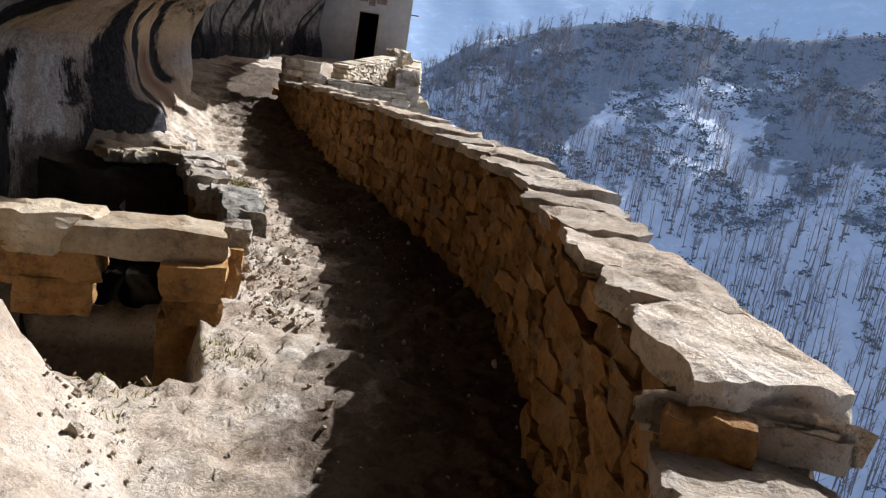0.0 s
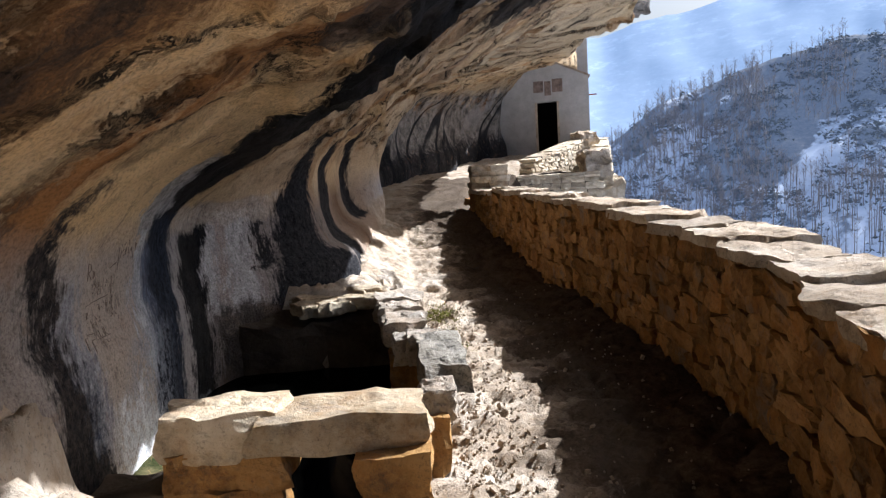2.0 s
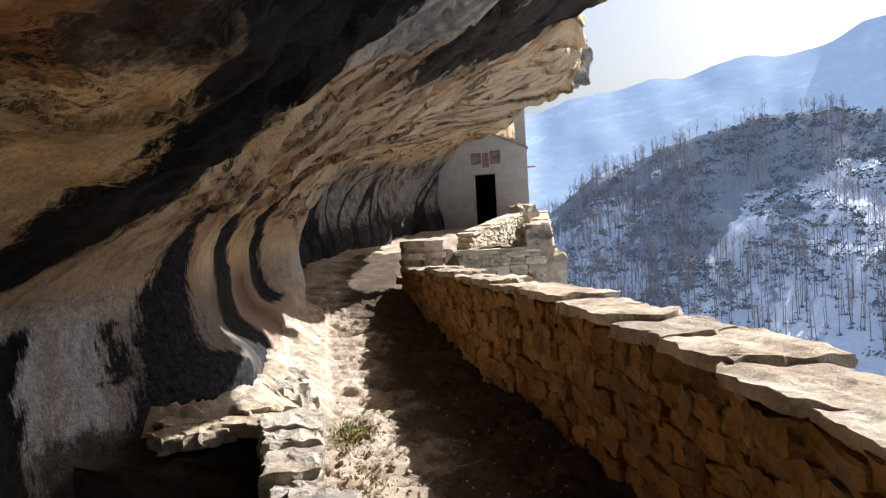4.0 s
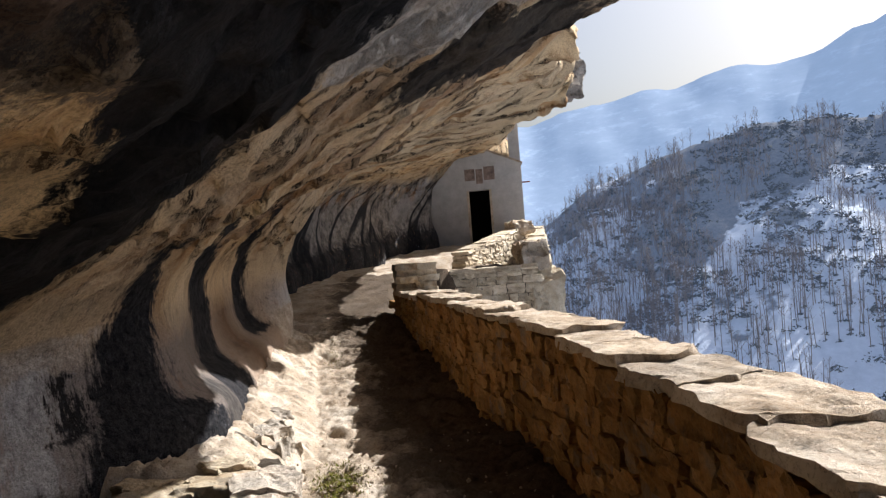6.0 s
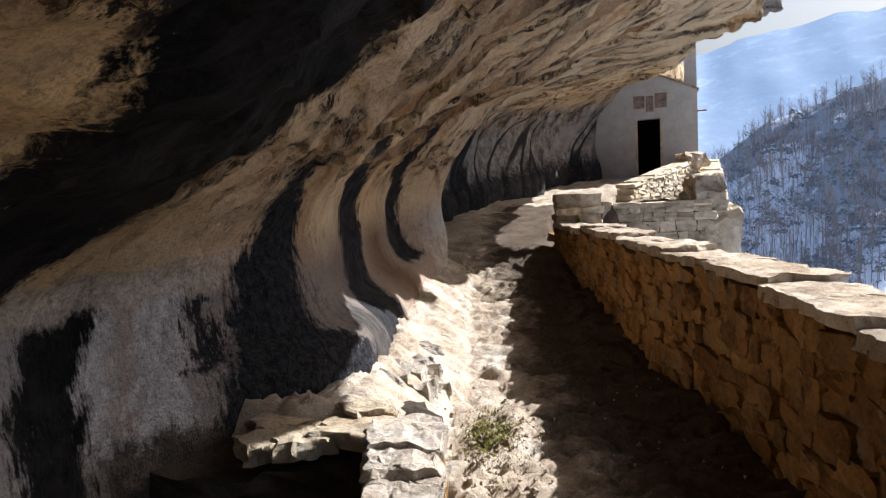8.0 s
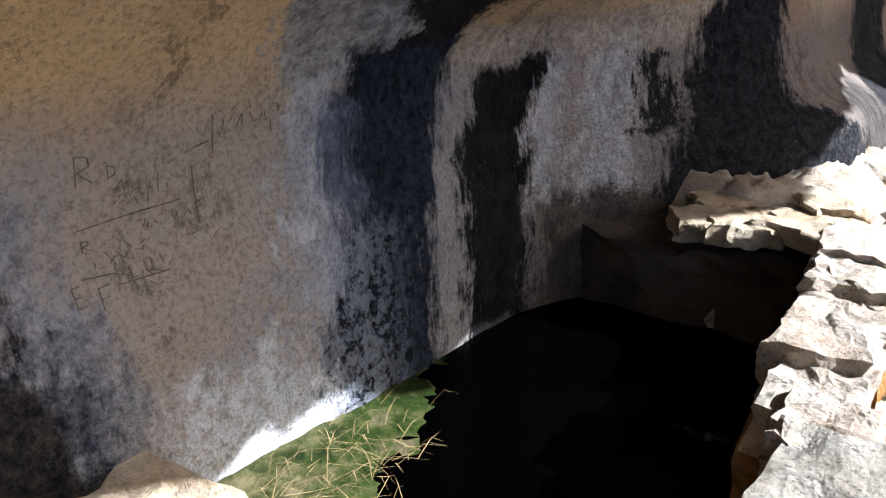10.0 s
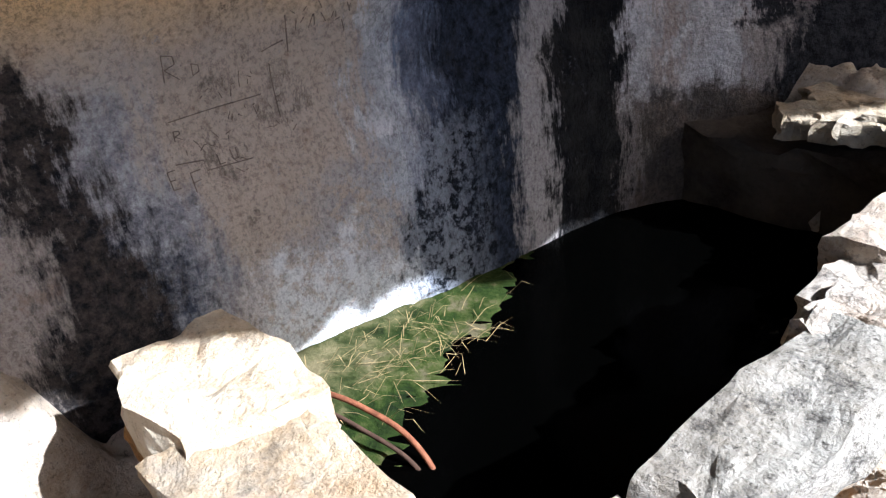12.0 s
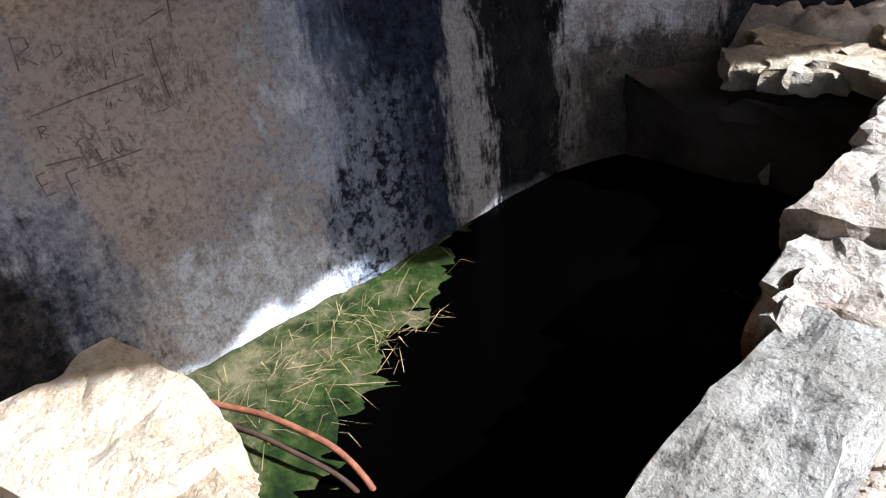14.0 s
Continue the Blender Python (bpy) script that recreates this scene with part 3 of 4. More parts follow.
# ---- the cave ----
def profile(s):
    row = lerp(PROFILES, s)
    pts = [Vector((row[i], row[i + 1])) for i in range(0, len(row), 2)]
    ld, lz = lip(s)
    return pts + [Vector((ld, lz)), Vector((ld + 0.22, lz + 0.5)), Vector((ld - 0.1, lz + 1.5)), Vector((ld - 0.8, lz + 4)), Vector((ld - 3, lz + 9)), Vector((ld - 8, lz + 16))]


def along(pts, v):
    i = min(int(v), len(pts) - 2)
    u = v - i
    p0, p1, p2, p3 = pts[max(i - 1, 0)], pts[i], pts[i + 1], pts[min(i + 2, len(pts) - 1)]
    return 0.5 * (2 * p1 + (p2 - p0) * u + (2 * p0 - 5 * p1 + 4 * p2 - p3) * u * u + (3 * p1 - p0 - 3 * p2 + p3) * u ** 3)


def cave_point(s, v, pts):
    q = along(pts, v)
    p = W(s, q.x, q.y)
    n = noise.noise_vector(Vector((s * 0.7, v * 0.8, 3.1))) * 0.10
    n += noise.noise_vector(p * 2.1) * 0.055 + noise.noise_vector(p * 6.3) * 0.026 + noise.noise_vector(p * 17) * 0.010
    if v > 4:  # thin steps of the bedding on the roof
        n.z += 0.09 * min(1, (v - 4)) * (abs(noise.noise(Vector((s * 1.3 + v * 0.25, v * 1.1, 9)))) ** 0.6 - 0.4)
        n.z += 0.05 * min(1, (v - 4)) * (abs(noise.noise(Vector((s * 3.1, v * 1.6, 2)))) ** 0.5 - 0.4)
    if v > 4.2:  # broken plates of rock
        _, cell = noise.voronoi(Vector((s * 2.1, v * 2.0, 4.0)) + noise.noise_vector(p * 1.3) * 0.5)
        n.z += 0.11 * min(1, v - 4.2) * noise.noise(cell[0] * 5.3)
        _, cell = noise.voronoi(Vector((s * 5.5, v * 4.5, 1.0)) + noise.noise_vector(p * 3.1) * 0.5)
        n.z += 0.04 * min(1, v - 4.2) * noise.noise(cell[0] * 5.3)
    k = 1.0 if v > 8 else 0.35 + 0.65 * max(0, v - 2) / 6
    if v > 8.3:  # hanging nodules along the lip
        w = noise.noise_vector(Vector((s * 0.9, v, 7))) * 0.5 + noise.noise_vector(Vector((s * 2.3, v * 2, 1))) * 0.26 + noise.noise_vector(Vector((s * 5.3, v * 4, 1))) * 0.1
        n = n + w * min(1, v - 8.3) * lerp([(16, 1.0), (20, 0.45)], s)[0]
    return p + (OUT * n.x + Vector((0, 0, n.z)) + AX * n.y * 0.5) * k


def build_cave():
    ss = np.concatenate([np.arange(-8, 0, 0.25), np.arange(0, 14.5, 0.05), np.arange(14.5, 31.1, 0.12)])
    vv = np.concatenate([np.linspace(0, 1, 8)[:-1], np.linspace(1, 9, 150), np.linspace(9.1, 10.5, 16), np.linspace(10.8, 14, 12)])
    verts, sv = [], []
    for s in ss:
        pts = profile(s)
        for v in vv:
            verts.append(cave_point(s, v, pts))
            sv.append((s, v, 0))
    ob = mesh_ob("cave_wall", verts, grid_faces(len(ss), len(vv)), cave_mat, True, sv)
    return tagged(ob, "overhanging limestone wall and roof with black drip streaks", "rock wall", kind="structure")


GLYPHS = {  # strokes in a box one wide, one high
    "R": [[(0, 0), (0.05, 1), (0.7, 0.9), (0.75, 0.6), (0.1, 0.45)], [(0.1, 0.45), (0.9, 0)]],
    "D": [[(0, 0), (0, 1), (0.7, 0.8), (0.75, 0.25), (0, 0)]],
    "F": [[(0, 0), (0.05, 1), (0.9, 1.05)], [(0.02, 0.5), (0.7, 0.55)]],
    "E": [[(0.8, 1), (0, 1), (0, 0), (0.85, 0)], [(0, 0.5), (0.6, 0.5)]],
    "L": [[(0, 1), (0, 0), (0.8, 0.05)]],
    "U": [[(0, 1), (0.1, 0.1), (0.7, 0.1), (0.8, 1)]],
}


def build_scratches():
    """Old charcoal writing: a few letters, ruled lines, and rows of strokes that cannot be read."""
    rng = random.Random(77)
    verts, faces = [], []

    def on_wall(s, z):
        pts = profile(s)
        lo, hi = 1.0, 4.8
        for _ in range(18):
            mid = (lo + hi) / 2
            lo, hi = (mid, hi) if cave_point(s, mid, pts).z < z else (lo, mid)
        return cave_point(s, lo, pts) + OUT * 0.005

    def stroke(a, b, wide):
        n = max(1, int(math.hypot(b[0] - a[0], b[1] - a[1]) / 0.03))
        row = [on_wall(a[0] + (b[0] - a[0]) * i / n, a[1] + (b[1] - a[1]) * i / n) for i in range(n + 1)]
        for p, q in zip(row, row[1:]):
            w = (q - p).cross(OUT)
            if w.length < 1e-5:
                continue
            w = w.normalized() * wide * rng.uniform(0.7, 1.2)
            i = len(verts)
            verts.extend([p - w, p + w, q + w, q - w, p - w + OUT * 0.002, p + w + OUT * 0.002, q + w + OUT * 0.002, q - w + OUT * 0.002])
            faces.extend([(i + 4, i + 5, i + 6, i + 7), (i, i + 1, i + 5, i + 4), (i + 1, i + 2, i + 6, i + 5), (i + 2, i + 3, i + 7, i + 6), (i + 3, i, i + 4, i + 7)])
    for letter, s, z, w, h in [("R", 4.56, 0.97, 0.06, 0.10), ("D", 4.645, 0.97, 0.035, 0.045), ("F", 4.57, 0.645, 0.045, 0.075), ("L", 4.66, 0.70, 0.025, 0.04), ("U", 4.70, 0.70, 0.03, 0.045), ("E", 4.51, 0.67, 0.035, 0.07), ("R", 4.555, 0.80, 0.03, 0.04)]:
        for line in GLYPHS[letter]:
            for a, b in zip(line, line[1:]):
                stroke((s + a[0] * w * 0.8, z + a[1] * h * 0.75), (s + b[0] * w * 0.8, z + b[1] * h * 0.75), 0.0014)
    for a, b in [((4.55, 0.86), (4.84, 0.865)), ((4.62, 0.695), (4.76, 0.69)), ((4.88, 0.95), (4.89, 0.78)), ((4.86, 0.99), (4.93, 1.01)), ((4.94, 1.08), (4.945, 0.97)), ((4.54, 0.735), (4.62, 0.725))]:
        stroke(a, b, 0.0015)
    for z, s0, s1, tall in [(1.03, 4.98, 5.16, 0.05), (0.90, 4.66, 4.84, 0.035), (0.81, 4.72, 4.86, 0.03), (0.75, 4.58, 4.72, 0.03), (0.665, 4.66, 4.76, 0.03), (0.82, 4.88, 4.92, 0.03), (0.74, 4.86, 4.94, 0.03), (1.55, 4.66, 4.98, 0.03)]:
        s = s0
        while s < s1:
            for _ in range(rng.choice((1, 2, 2))):
                a = (s + rng.uniform(-0.006, 0.006), z + rng.uniform(0, tall))
                stroke(a, (a[0] + rng.uniform(-0.018, 0.018), a[1] + rng.uniform(-tall, tall) * 0.8), 0.0011)
            s += rng.uniform(0.018, 0.03)
    tagged(mesh_ob("wall_scratches", verts, faces, scratch_mat, False), "old dark letters and strokes scrawled on the pale rock", "scratches", kind="stuff")


build_scratches()
build_cave()


# ---- the floor of the ledge ----
def floor_height(s, d, p):
    z = floor_z(s) + 0.05 * fbm((p.x * 1.1, p.y * 1.1, 0), 3)
    q = Vector((s * 5.2, d * 3.0, 0.3)) + noise.noise_vector(p * 2.5) * 0.7
    dist, points = noise.voronoi(q)
    edge = min(1.0, (dist[1] - dist[0]) * 4.5)
    c = points[0]
    q2 = Vector((s * 13, d * 7.5, 1.3)) + noise.noise_vector(p * 7) * 0.6
    dist2, points2 = noise.voronoi(q2)
    flake = lerp([(2.4, 0.3), (4.0, 0.5), (5.0, 0.75), (8, 0.8)], s)[0]
    z += flake * (0.085 * noise.noise(c * 3.7) + 0.04 * edge) + 0.024 * noise.noise(points2[0] * 3.1) + 0.024 * min(1.0, (dist2[1] - dist2[0]) * 4) + 0.02 * fbm((p.x * 18, p.y * 18, 5), 4) - 0.03
    if s < 4.1:  # a bank of bedrock against the wall, and the pit before the basin
        z += 0.8 * max(0, min(1, (0.32 - d) / 1.0)) * min(1, max(0, (lerp([(-0.75, 4.1), (-0.42, 4.0), (-0.25, 3.4), (0.3, 3.0)], d)[0] - s) / 0.28)) * (1 + 0.3 * noise.noise(p * 2))
    pit = max(0, 1 - ((s - 3.78) / 0.52) ** 2) * max(0, 1 - ((d + 0.08) / 0.6) ** 4)
    z -= 0.7 * pit ** 0.6
    if 4.3 < s < 6.75 and d < 0.5:
        z = min(z, -0.75)
    if 7.0 < s < 8.6 and d < 0.65:  # bedrock rising to the wall's foot
        z += 0.46 * min(1, max(0, (0.78 - d) / 0.5)) * min(1, max(0, (s - 6.9) / 0.2)) * min(1, max(0, (9.2 - s)))
    elif 8.6 <= s < 13.6 and d < 0.75:
        z += 0.3 * min(1, max(0, (0.8 - d) / 0.6))
    if s > 20.6 and d > 3.0:
        z -= 0.35 * min(1, (d - 3.0) / 0.8) * min(1, max(0, 24 - s))
    brink = wall_line(s) + 0.25
    if d > brink:
        z -= 5 * (d - brink)
    return z


def build_floor():
    def sheet(ss, dd, drop=0.0):
        verts = []
        for s in ss:
            for d in dd:
                p = W(s, d, 0)
                verts.append(Vector((p.x, p.y, floor_height(s, d, p) - drop)))
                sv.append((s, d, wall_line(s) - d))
        return verts, grid_faces(len(ss), len(dd))
    sv = []
    v1, f1 = sheet(np.arange(0.2, 15.301, 0.032), np.arange(-1.2, 3.01, 0.032))
    v2, f2 = sheet(np.arange(15.0, 32.1, 0.14), np.arange(-1.2, 9.6, 0.14), 0.03)
    v3, f3 = sheet(np.arange(-8, 0.42, 0.2), np.arange(-1.2, 3.01, 0.2), 0.03)
    verts, faces = list(v1), list(f1)
    for v, f in ((v2, f2), (v3, f3)):
        n = len(verts)
        verts += v
        faces += [tuple(i + n for i in q) for q in f]
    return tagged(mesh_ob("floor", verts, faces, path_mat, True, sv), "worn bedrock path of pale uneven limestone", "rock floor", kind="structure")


build_floor()


# ---- the basin ----
ST = "stone block"
block("lintel_stone", 4.09, 4.42, -0.08, 0.64, 0.27, 0.425, warm_stone, 1, "pale flat limestone lintel over the basin's dark opening", "stone slab", "basin near wall", 0.13)
block("basin_stone", 4.13, 4.48, -0.45, 0.06, 0.26, 0.45, warm_stone, 2, "thick warm pale limestone block with a cracked flat top", ST, "basin near wall", 0.13)
block("basin_stone", 4.14, 4.46, -0.44, -0.2, 0.1, 0.3, wall_stone, 8, "ochre limestone block under the pale top stone", ST, "basin near wall", 0.1)
block("basin_stone", 4.12, 4.42, -0.42, 0.06, 0.13, 0.29, wall_stone, 3, "ochre limestone block of the basin's near wall", ST, "basin near wall", 0.12)
block("basin_stone", 4.11, 4.42, -0.3, 0.02, -0.04, 0.15, wall_stone, 4, "ochre limestone block of the basin's near wall", ST, "basin near wall", 0.12)
block("basin_stone", 4.18, 4.48, -0.8, -0.25, -0.6, 0.12, damp_shaded_stone, 9, "dark ochre footing stone of the basin wall", ST, "basin near wall", 0.08)
block("basin_stone", 4.0, 4.42, 0.33, 0.63, 0.1, 0.28, wall_stone, 5, "ochre limestone jamb stone beside the opening", ST, "basin near wall", 0.1)
block("basin_stone", 4.02, 4.42, 0.36, 0.62, -0.02, 0.12, wall_stone, 6, "ochre limestone jamb stone beside the opening", ST, "basin near wall", 0.12)
block("basin_stone", 4.02, 4.42, 0.34, 0.62, -0.6, 0.0, wall_stone, 7, "dark ochre footing stone of the basin wall", ST, "basin near wall", 0.08)
COPING = [(4.5, 4.7, 0.62, 0.78, 0.38), (4.74, 5.42, 0.63, 0.87, 0.435), (5.36, 5.62, 0.58, 0.8, 0.41), (5.55, 5.9, 0.50, 0.73, 0.38), (5.8, 6.18, 0.45, 0.71, 0.43),
          (6.1, 6.42, 0.42, 0.71, 0.38), (6.32, 6.6, 0.41, 0.71, 0.43), (6.52, 6.92, 0.38, 0.71, 0.45)]
for i, (a, b, d0, d1, h) in enumerate(COPING):
    block("coping_stone", a, b, d0, d1, h - 0.16, h, lichen_stone if i == 1 else cream_stone, 10 + i, "pale weathered limestone coping stone on the basin rim", ST, "basin coping", 0.15)
for i in range(9):
    a = 4.42 + i * 0.29
    block("rim_stone", a, a + 0.3, 0.64 if a < 5.5 else 0.47, 0.74 if a < 5.5 else 0.7, 0.0, 0.27, wall_stone, 40 + i, "ochre limestone course under the basin coping", ST, "basin rim", 0.1, 3)
    block("rim_stone", a + 0.1, a + 0.41, 0.64 if a < 5.1 else 0.47, 0.74 if a < 5.1 else 0.7, -0.8, 0.02, damp_shaded_stone, 60 + i, "damp limestone footing of the basin rim, colour darkened for shade", ST, "basin rim", 0.06, 3)
LEDGE = [(6.66, 6.86, -0.22, -0.04, 0.42, 0.5), (6.68, 6.98, -0.08, 0.2, 0.42, 0.25), (6.72, 7.06, 0.12, 0.47, 0.43, -0.2), (6.92, 7.16, -0.24, 0.04, 0.43, 0.9), (7.0, 7.22, 0.2, 0.42, 0.46, 0.6)]
for i, (a, b, d0, d1, h, spin) in enumerate(LEDGE):
    block("ledge_stone", a, b, d0, d1, h - 0.085, h, warm_stone, 80 + i, "warm pale limestone slab on the basin's far end", "stone slab", "far ledge", 0.2, 9, spin, 0.08 * (i % 3 - 1))
block("rock_ledge", 6.7, 7.7, -1.0, 0.6, -0.95, 0.30, damp_shaded_stone, 30, "natural bedrock ledge at the far end of the basin", "rock ledge", "", 0.1, 12)["kind"] = "structure"


block("roof_knob", 16.4, 17.6, 5.05, 5.95, 4.25, 5.05, knob_stone, 91, "dark weathered rock knob hanging from the lip of the overhang", "rock", "", 0.22, 10, 0.3)["kind"] = "structure"
TOE = [(7.3, 0.3, 0.15, 0.3), (7.7, 0.46, 0.16, 0.2), (8.1, 0.44, 0.14, 0.3), (8.5, 0.5, 0.13, 0.2), (7.5, 0.05, 0.18, 0.34), (8.9, 0.42, 0.14, 0.26), (9.5, 0.38, 0.13, 0.24), (7.95, 0.24, 0.16, 0.36), (7.8, 0.16, 0.19, 0.4), (8.15, 0.3, 0.15, 0.38), (7.58, 0.2, 0.17, 0.34), (8.4, 0.36, 0.14, 0.34)]
for i, (a, d, r, h) in enumerate(TOE):
    block("foot_rock", a - r, a + r, d - r * 0.8, d + r * 0.8, -0.1, h, floor_stone, 120 + i, "rough pale bedrock lump at the foot of the wall", "rock", "rocks at the wall foot", 0.17, 9, i * 0.7)


def silt(s, d):
    return -0.08 - 0.15 * ((s - 4.61) * 0.46 + (d + 0.15) * 0.888)


def build_mound():
    """Silt and moss against the wall, sloping under the water."""
    ss, dd = np.arange(4.4, 6.0, 0.04), np.arange(-0.95, 0.3, 0.04)
    verts = []
    for s in ss:
        for d in dd:
            h = silt(s, d)
            p = W(s, d, 0)
            verts.append(W(s, d, h + 0.012 * fbm((p.x * 5, p.y * 5, 0)) + 0.012 * fbm((p.x * 22, p.y * 22, 0))))
    tagged(mesh_ob("silt_mound", verts, grid_faces(len(ss), len(dd)), moss_mat), "green mossy silt sloping into the basin", "silt", kind="structure")


build_mound()
water = mesh_ob("water", [W(4.3, -1.0, -0.08), W(7.0, -1.0, -0.08), W(7.0, 0.6, -0.08), W(4.3, 0.6, -0.08)], [(0, 1, 2, 3)], water_mat)
tagged(water, "still black water in the stone basin", "water", kind="structure")


def tube(name, points, radius, mat, label, category):
    cu = bpy.data.curves.new(name, "CURVE")
    cu.dimensions, cu.bevel_depth, cu.bevel_resolution = "3D", radius, 3
    sp = cu.splines.new("BEZIER")
    sp.bezier_points.add(len(points) - 1)
    for b, p in zip(sp.bezier_points, points):
        b.co, b.handle_left_type, b.handle_right_type = p, "AUTO", "AUTO"
    cu.materials.append(mat)
    return tagged(new(name, cu), label, category)


tube("bent_stick", [W(4.62, -0.56, 0.05), W(4.72, -0.34, 0.03), W(4.78, -0.13, -0.05), W(4.73, 0.1, -0.25)], 0.009, rust_mat, "thin reddish brown stick leaning into the basin", "stick")
tube("bent_stick", [W(4.60, -0.52, 0.03), W(4.68, -0.3, 0.0), W(4.75, -0.08, -0.1), W(4.7, 0.1, -0.28)], 0.007, bark_mat, "thin dark brown stick leaning into the basin", "stick")


def build_straw():
    rng = random.Random(8)
    verts, faces = [], []
    for _ in range(170):
        s, d = rng.gauss(5.0, 0.24), rng.gauss(-0.55, 0.13)
        h = silt(s, d) + 0.012
        if h < -0.078:
            continue
        a, L, w = rng.uniform(0, math.pi), rng.uniform(0.04, 0.18), rng.uniform(0.0006, 0.0014)
        lift = rng.uniform(-0.01, 0.05)
        u = Vector((math.cos(a), math.sin(a), 0))
        n = Vector((-u.y, u.x, 0)) * w
        p = W(s, d, h)
        q = p + u * L * 0.5 + Vector((0, 0, lift))
        e = p + u * L + Vector((0, 0, lift * 0.3))
        i = len(verts)
        verts += [p - n, p + n, q + n, q - n, e]
        faces += [(i, i + 1, i + 2, i + 3), (i + 3, i + 2, i + 4)]
    ob = mesh_ob("dry_straw", verts, faces, straw_mat, False)
    tagged(ob, "scattered dry yellow straw on the moss", "straw", kind="stuff")


build_straw()


def build_gravel():
    """Loose chips along the foot of the basin rim and in the hollow by the pit."""
    rng = random.Random(18)
    kinds = stone_kinds("gravel", cap_stone, 4, 1, 0.3, 300)
    data = [([v.co.copy() for v in k.vertices], [tuple(f.vertices) for f in k.polygons]) for k in kinds]
    verts, faces = [], []
    for i in range(2100):
        if i < 1500:
            s, d = rng.uniform(4.0, 8.2), 0.78 + abs(rng.gauss(0, 0.22))
        elif i < 1700:
            s = rng.uniform(1.7, 3.5)
            d = 0.1 + (3.4 - s) * 0.15 + rng.gauss(0, 0.1)
        else:
            s, d = rng.uniform(1.5, 9), rng.uniform(0.6, 2.2)
        p = W(s, d, 0)
        z = floor_height(s, d, p)
        size = rng.uniform(0.006, 0.018) if rng.random() < 0.95 else rng.uniform(0.02, 0.04)
        m = Matrix.Translation((p.x, p.y, z + size * 0.2)) @ Euler((rng.uniform(0, 6), rng.uniform(0, 6), rng.uniform(0, 6))).to_matrix().to_4x4() @ Matrix.Diagonal((size, size * rng.uniform(0.6, 1), size * rng.uniform(0.4, 0.8), 1))
        vs, fs = data[i % 4]
        n = len(verts)
        verts += [m @ v for v in vs]
        faces += [tuple(j + n for j in f) for f in fs]
    tagged(mesh_ob("gravel", verts, faces, cap_stone, False), "loose pale limestone chips on the path", "gravel", kind="stuff")


build_gravel()


def build_tufts():
    """Moss and short grass on the damp rock by the rim and in the hollow."""
    rng = random.Random(5)
    verts, faces = [], []
    for cs, cd, rs, rd, n in [(7.85, 0.92, 0.38, 0.14, 4500), (6.7, 0.98, 0.4, 0.08, 350), (3.62, 0.62, 0.16, 0.14, 500), (3.1, 0.25, 0.3, 0.12, 200), (12.4, 0.95, 0.8, 0.1, 400)]:
        for _ in range(n):
            s, d = rng.gauss(cs, rs * 0.6), rng.gauss(cd, rd * 0.6)
            p = W(s, d, 0)
            z = floor_height(s, d, p) - 0.004
            a, L, w = rng.uniform(0, 6.28), rng.uniform(0.012, 0.04), rng.uniform(0.002, 0.005)
            u = Vector((math.cos(a), math.sin(a), 0))
            n_ = Vector((-u.y, u.x, 0)) * w
            p = Vector((p.x, p.y, z))
            i = len(verts)
            verts += [p - n_, p + n_, p + u * L * 0.7 + Vector((0, 0, L * rng.uniform(0.3, 0.9)))]
            faces.append((i, i + 1, i + 2))
    tagged(mesh_ob("moss_tufts", verts, faces, tuft_mat, False), "olive green moss and short grass tufts", "moss", kind="stuff")


build_tufts()


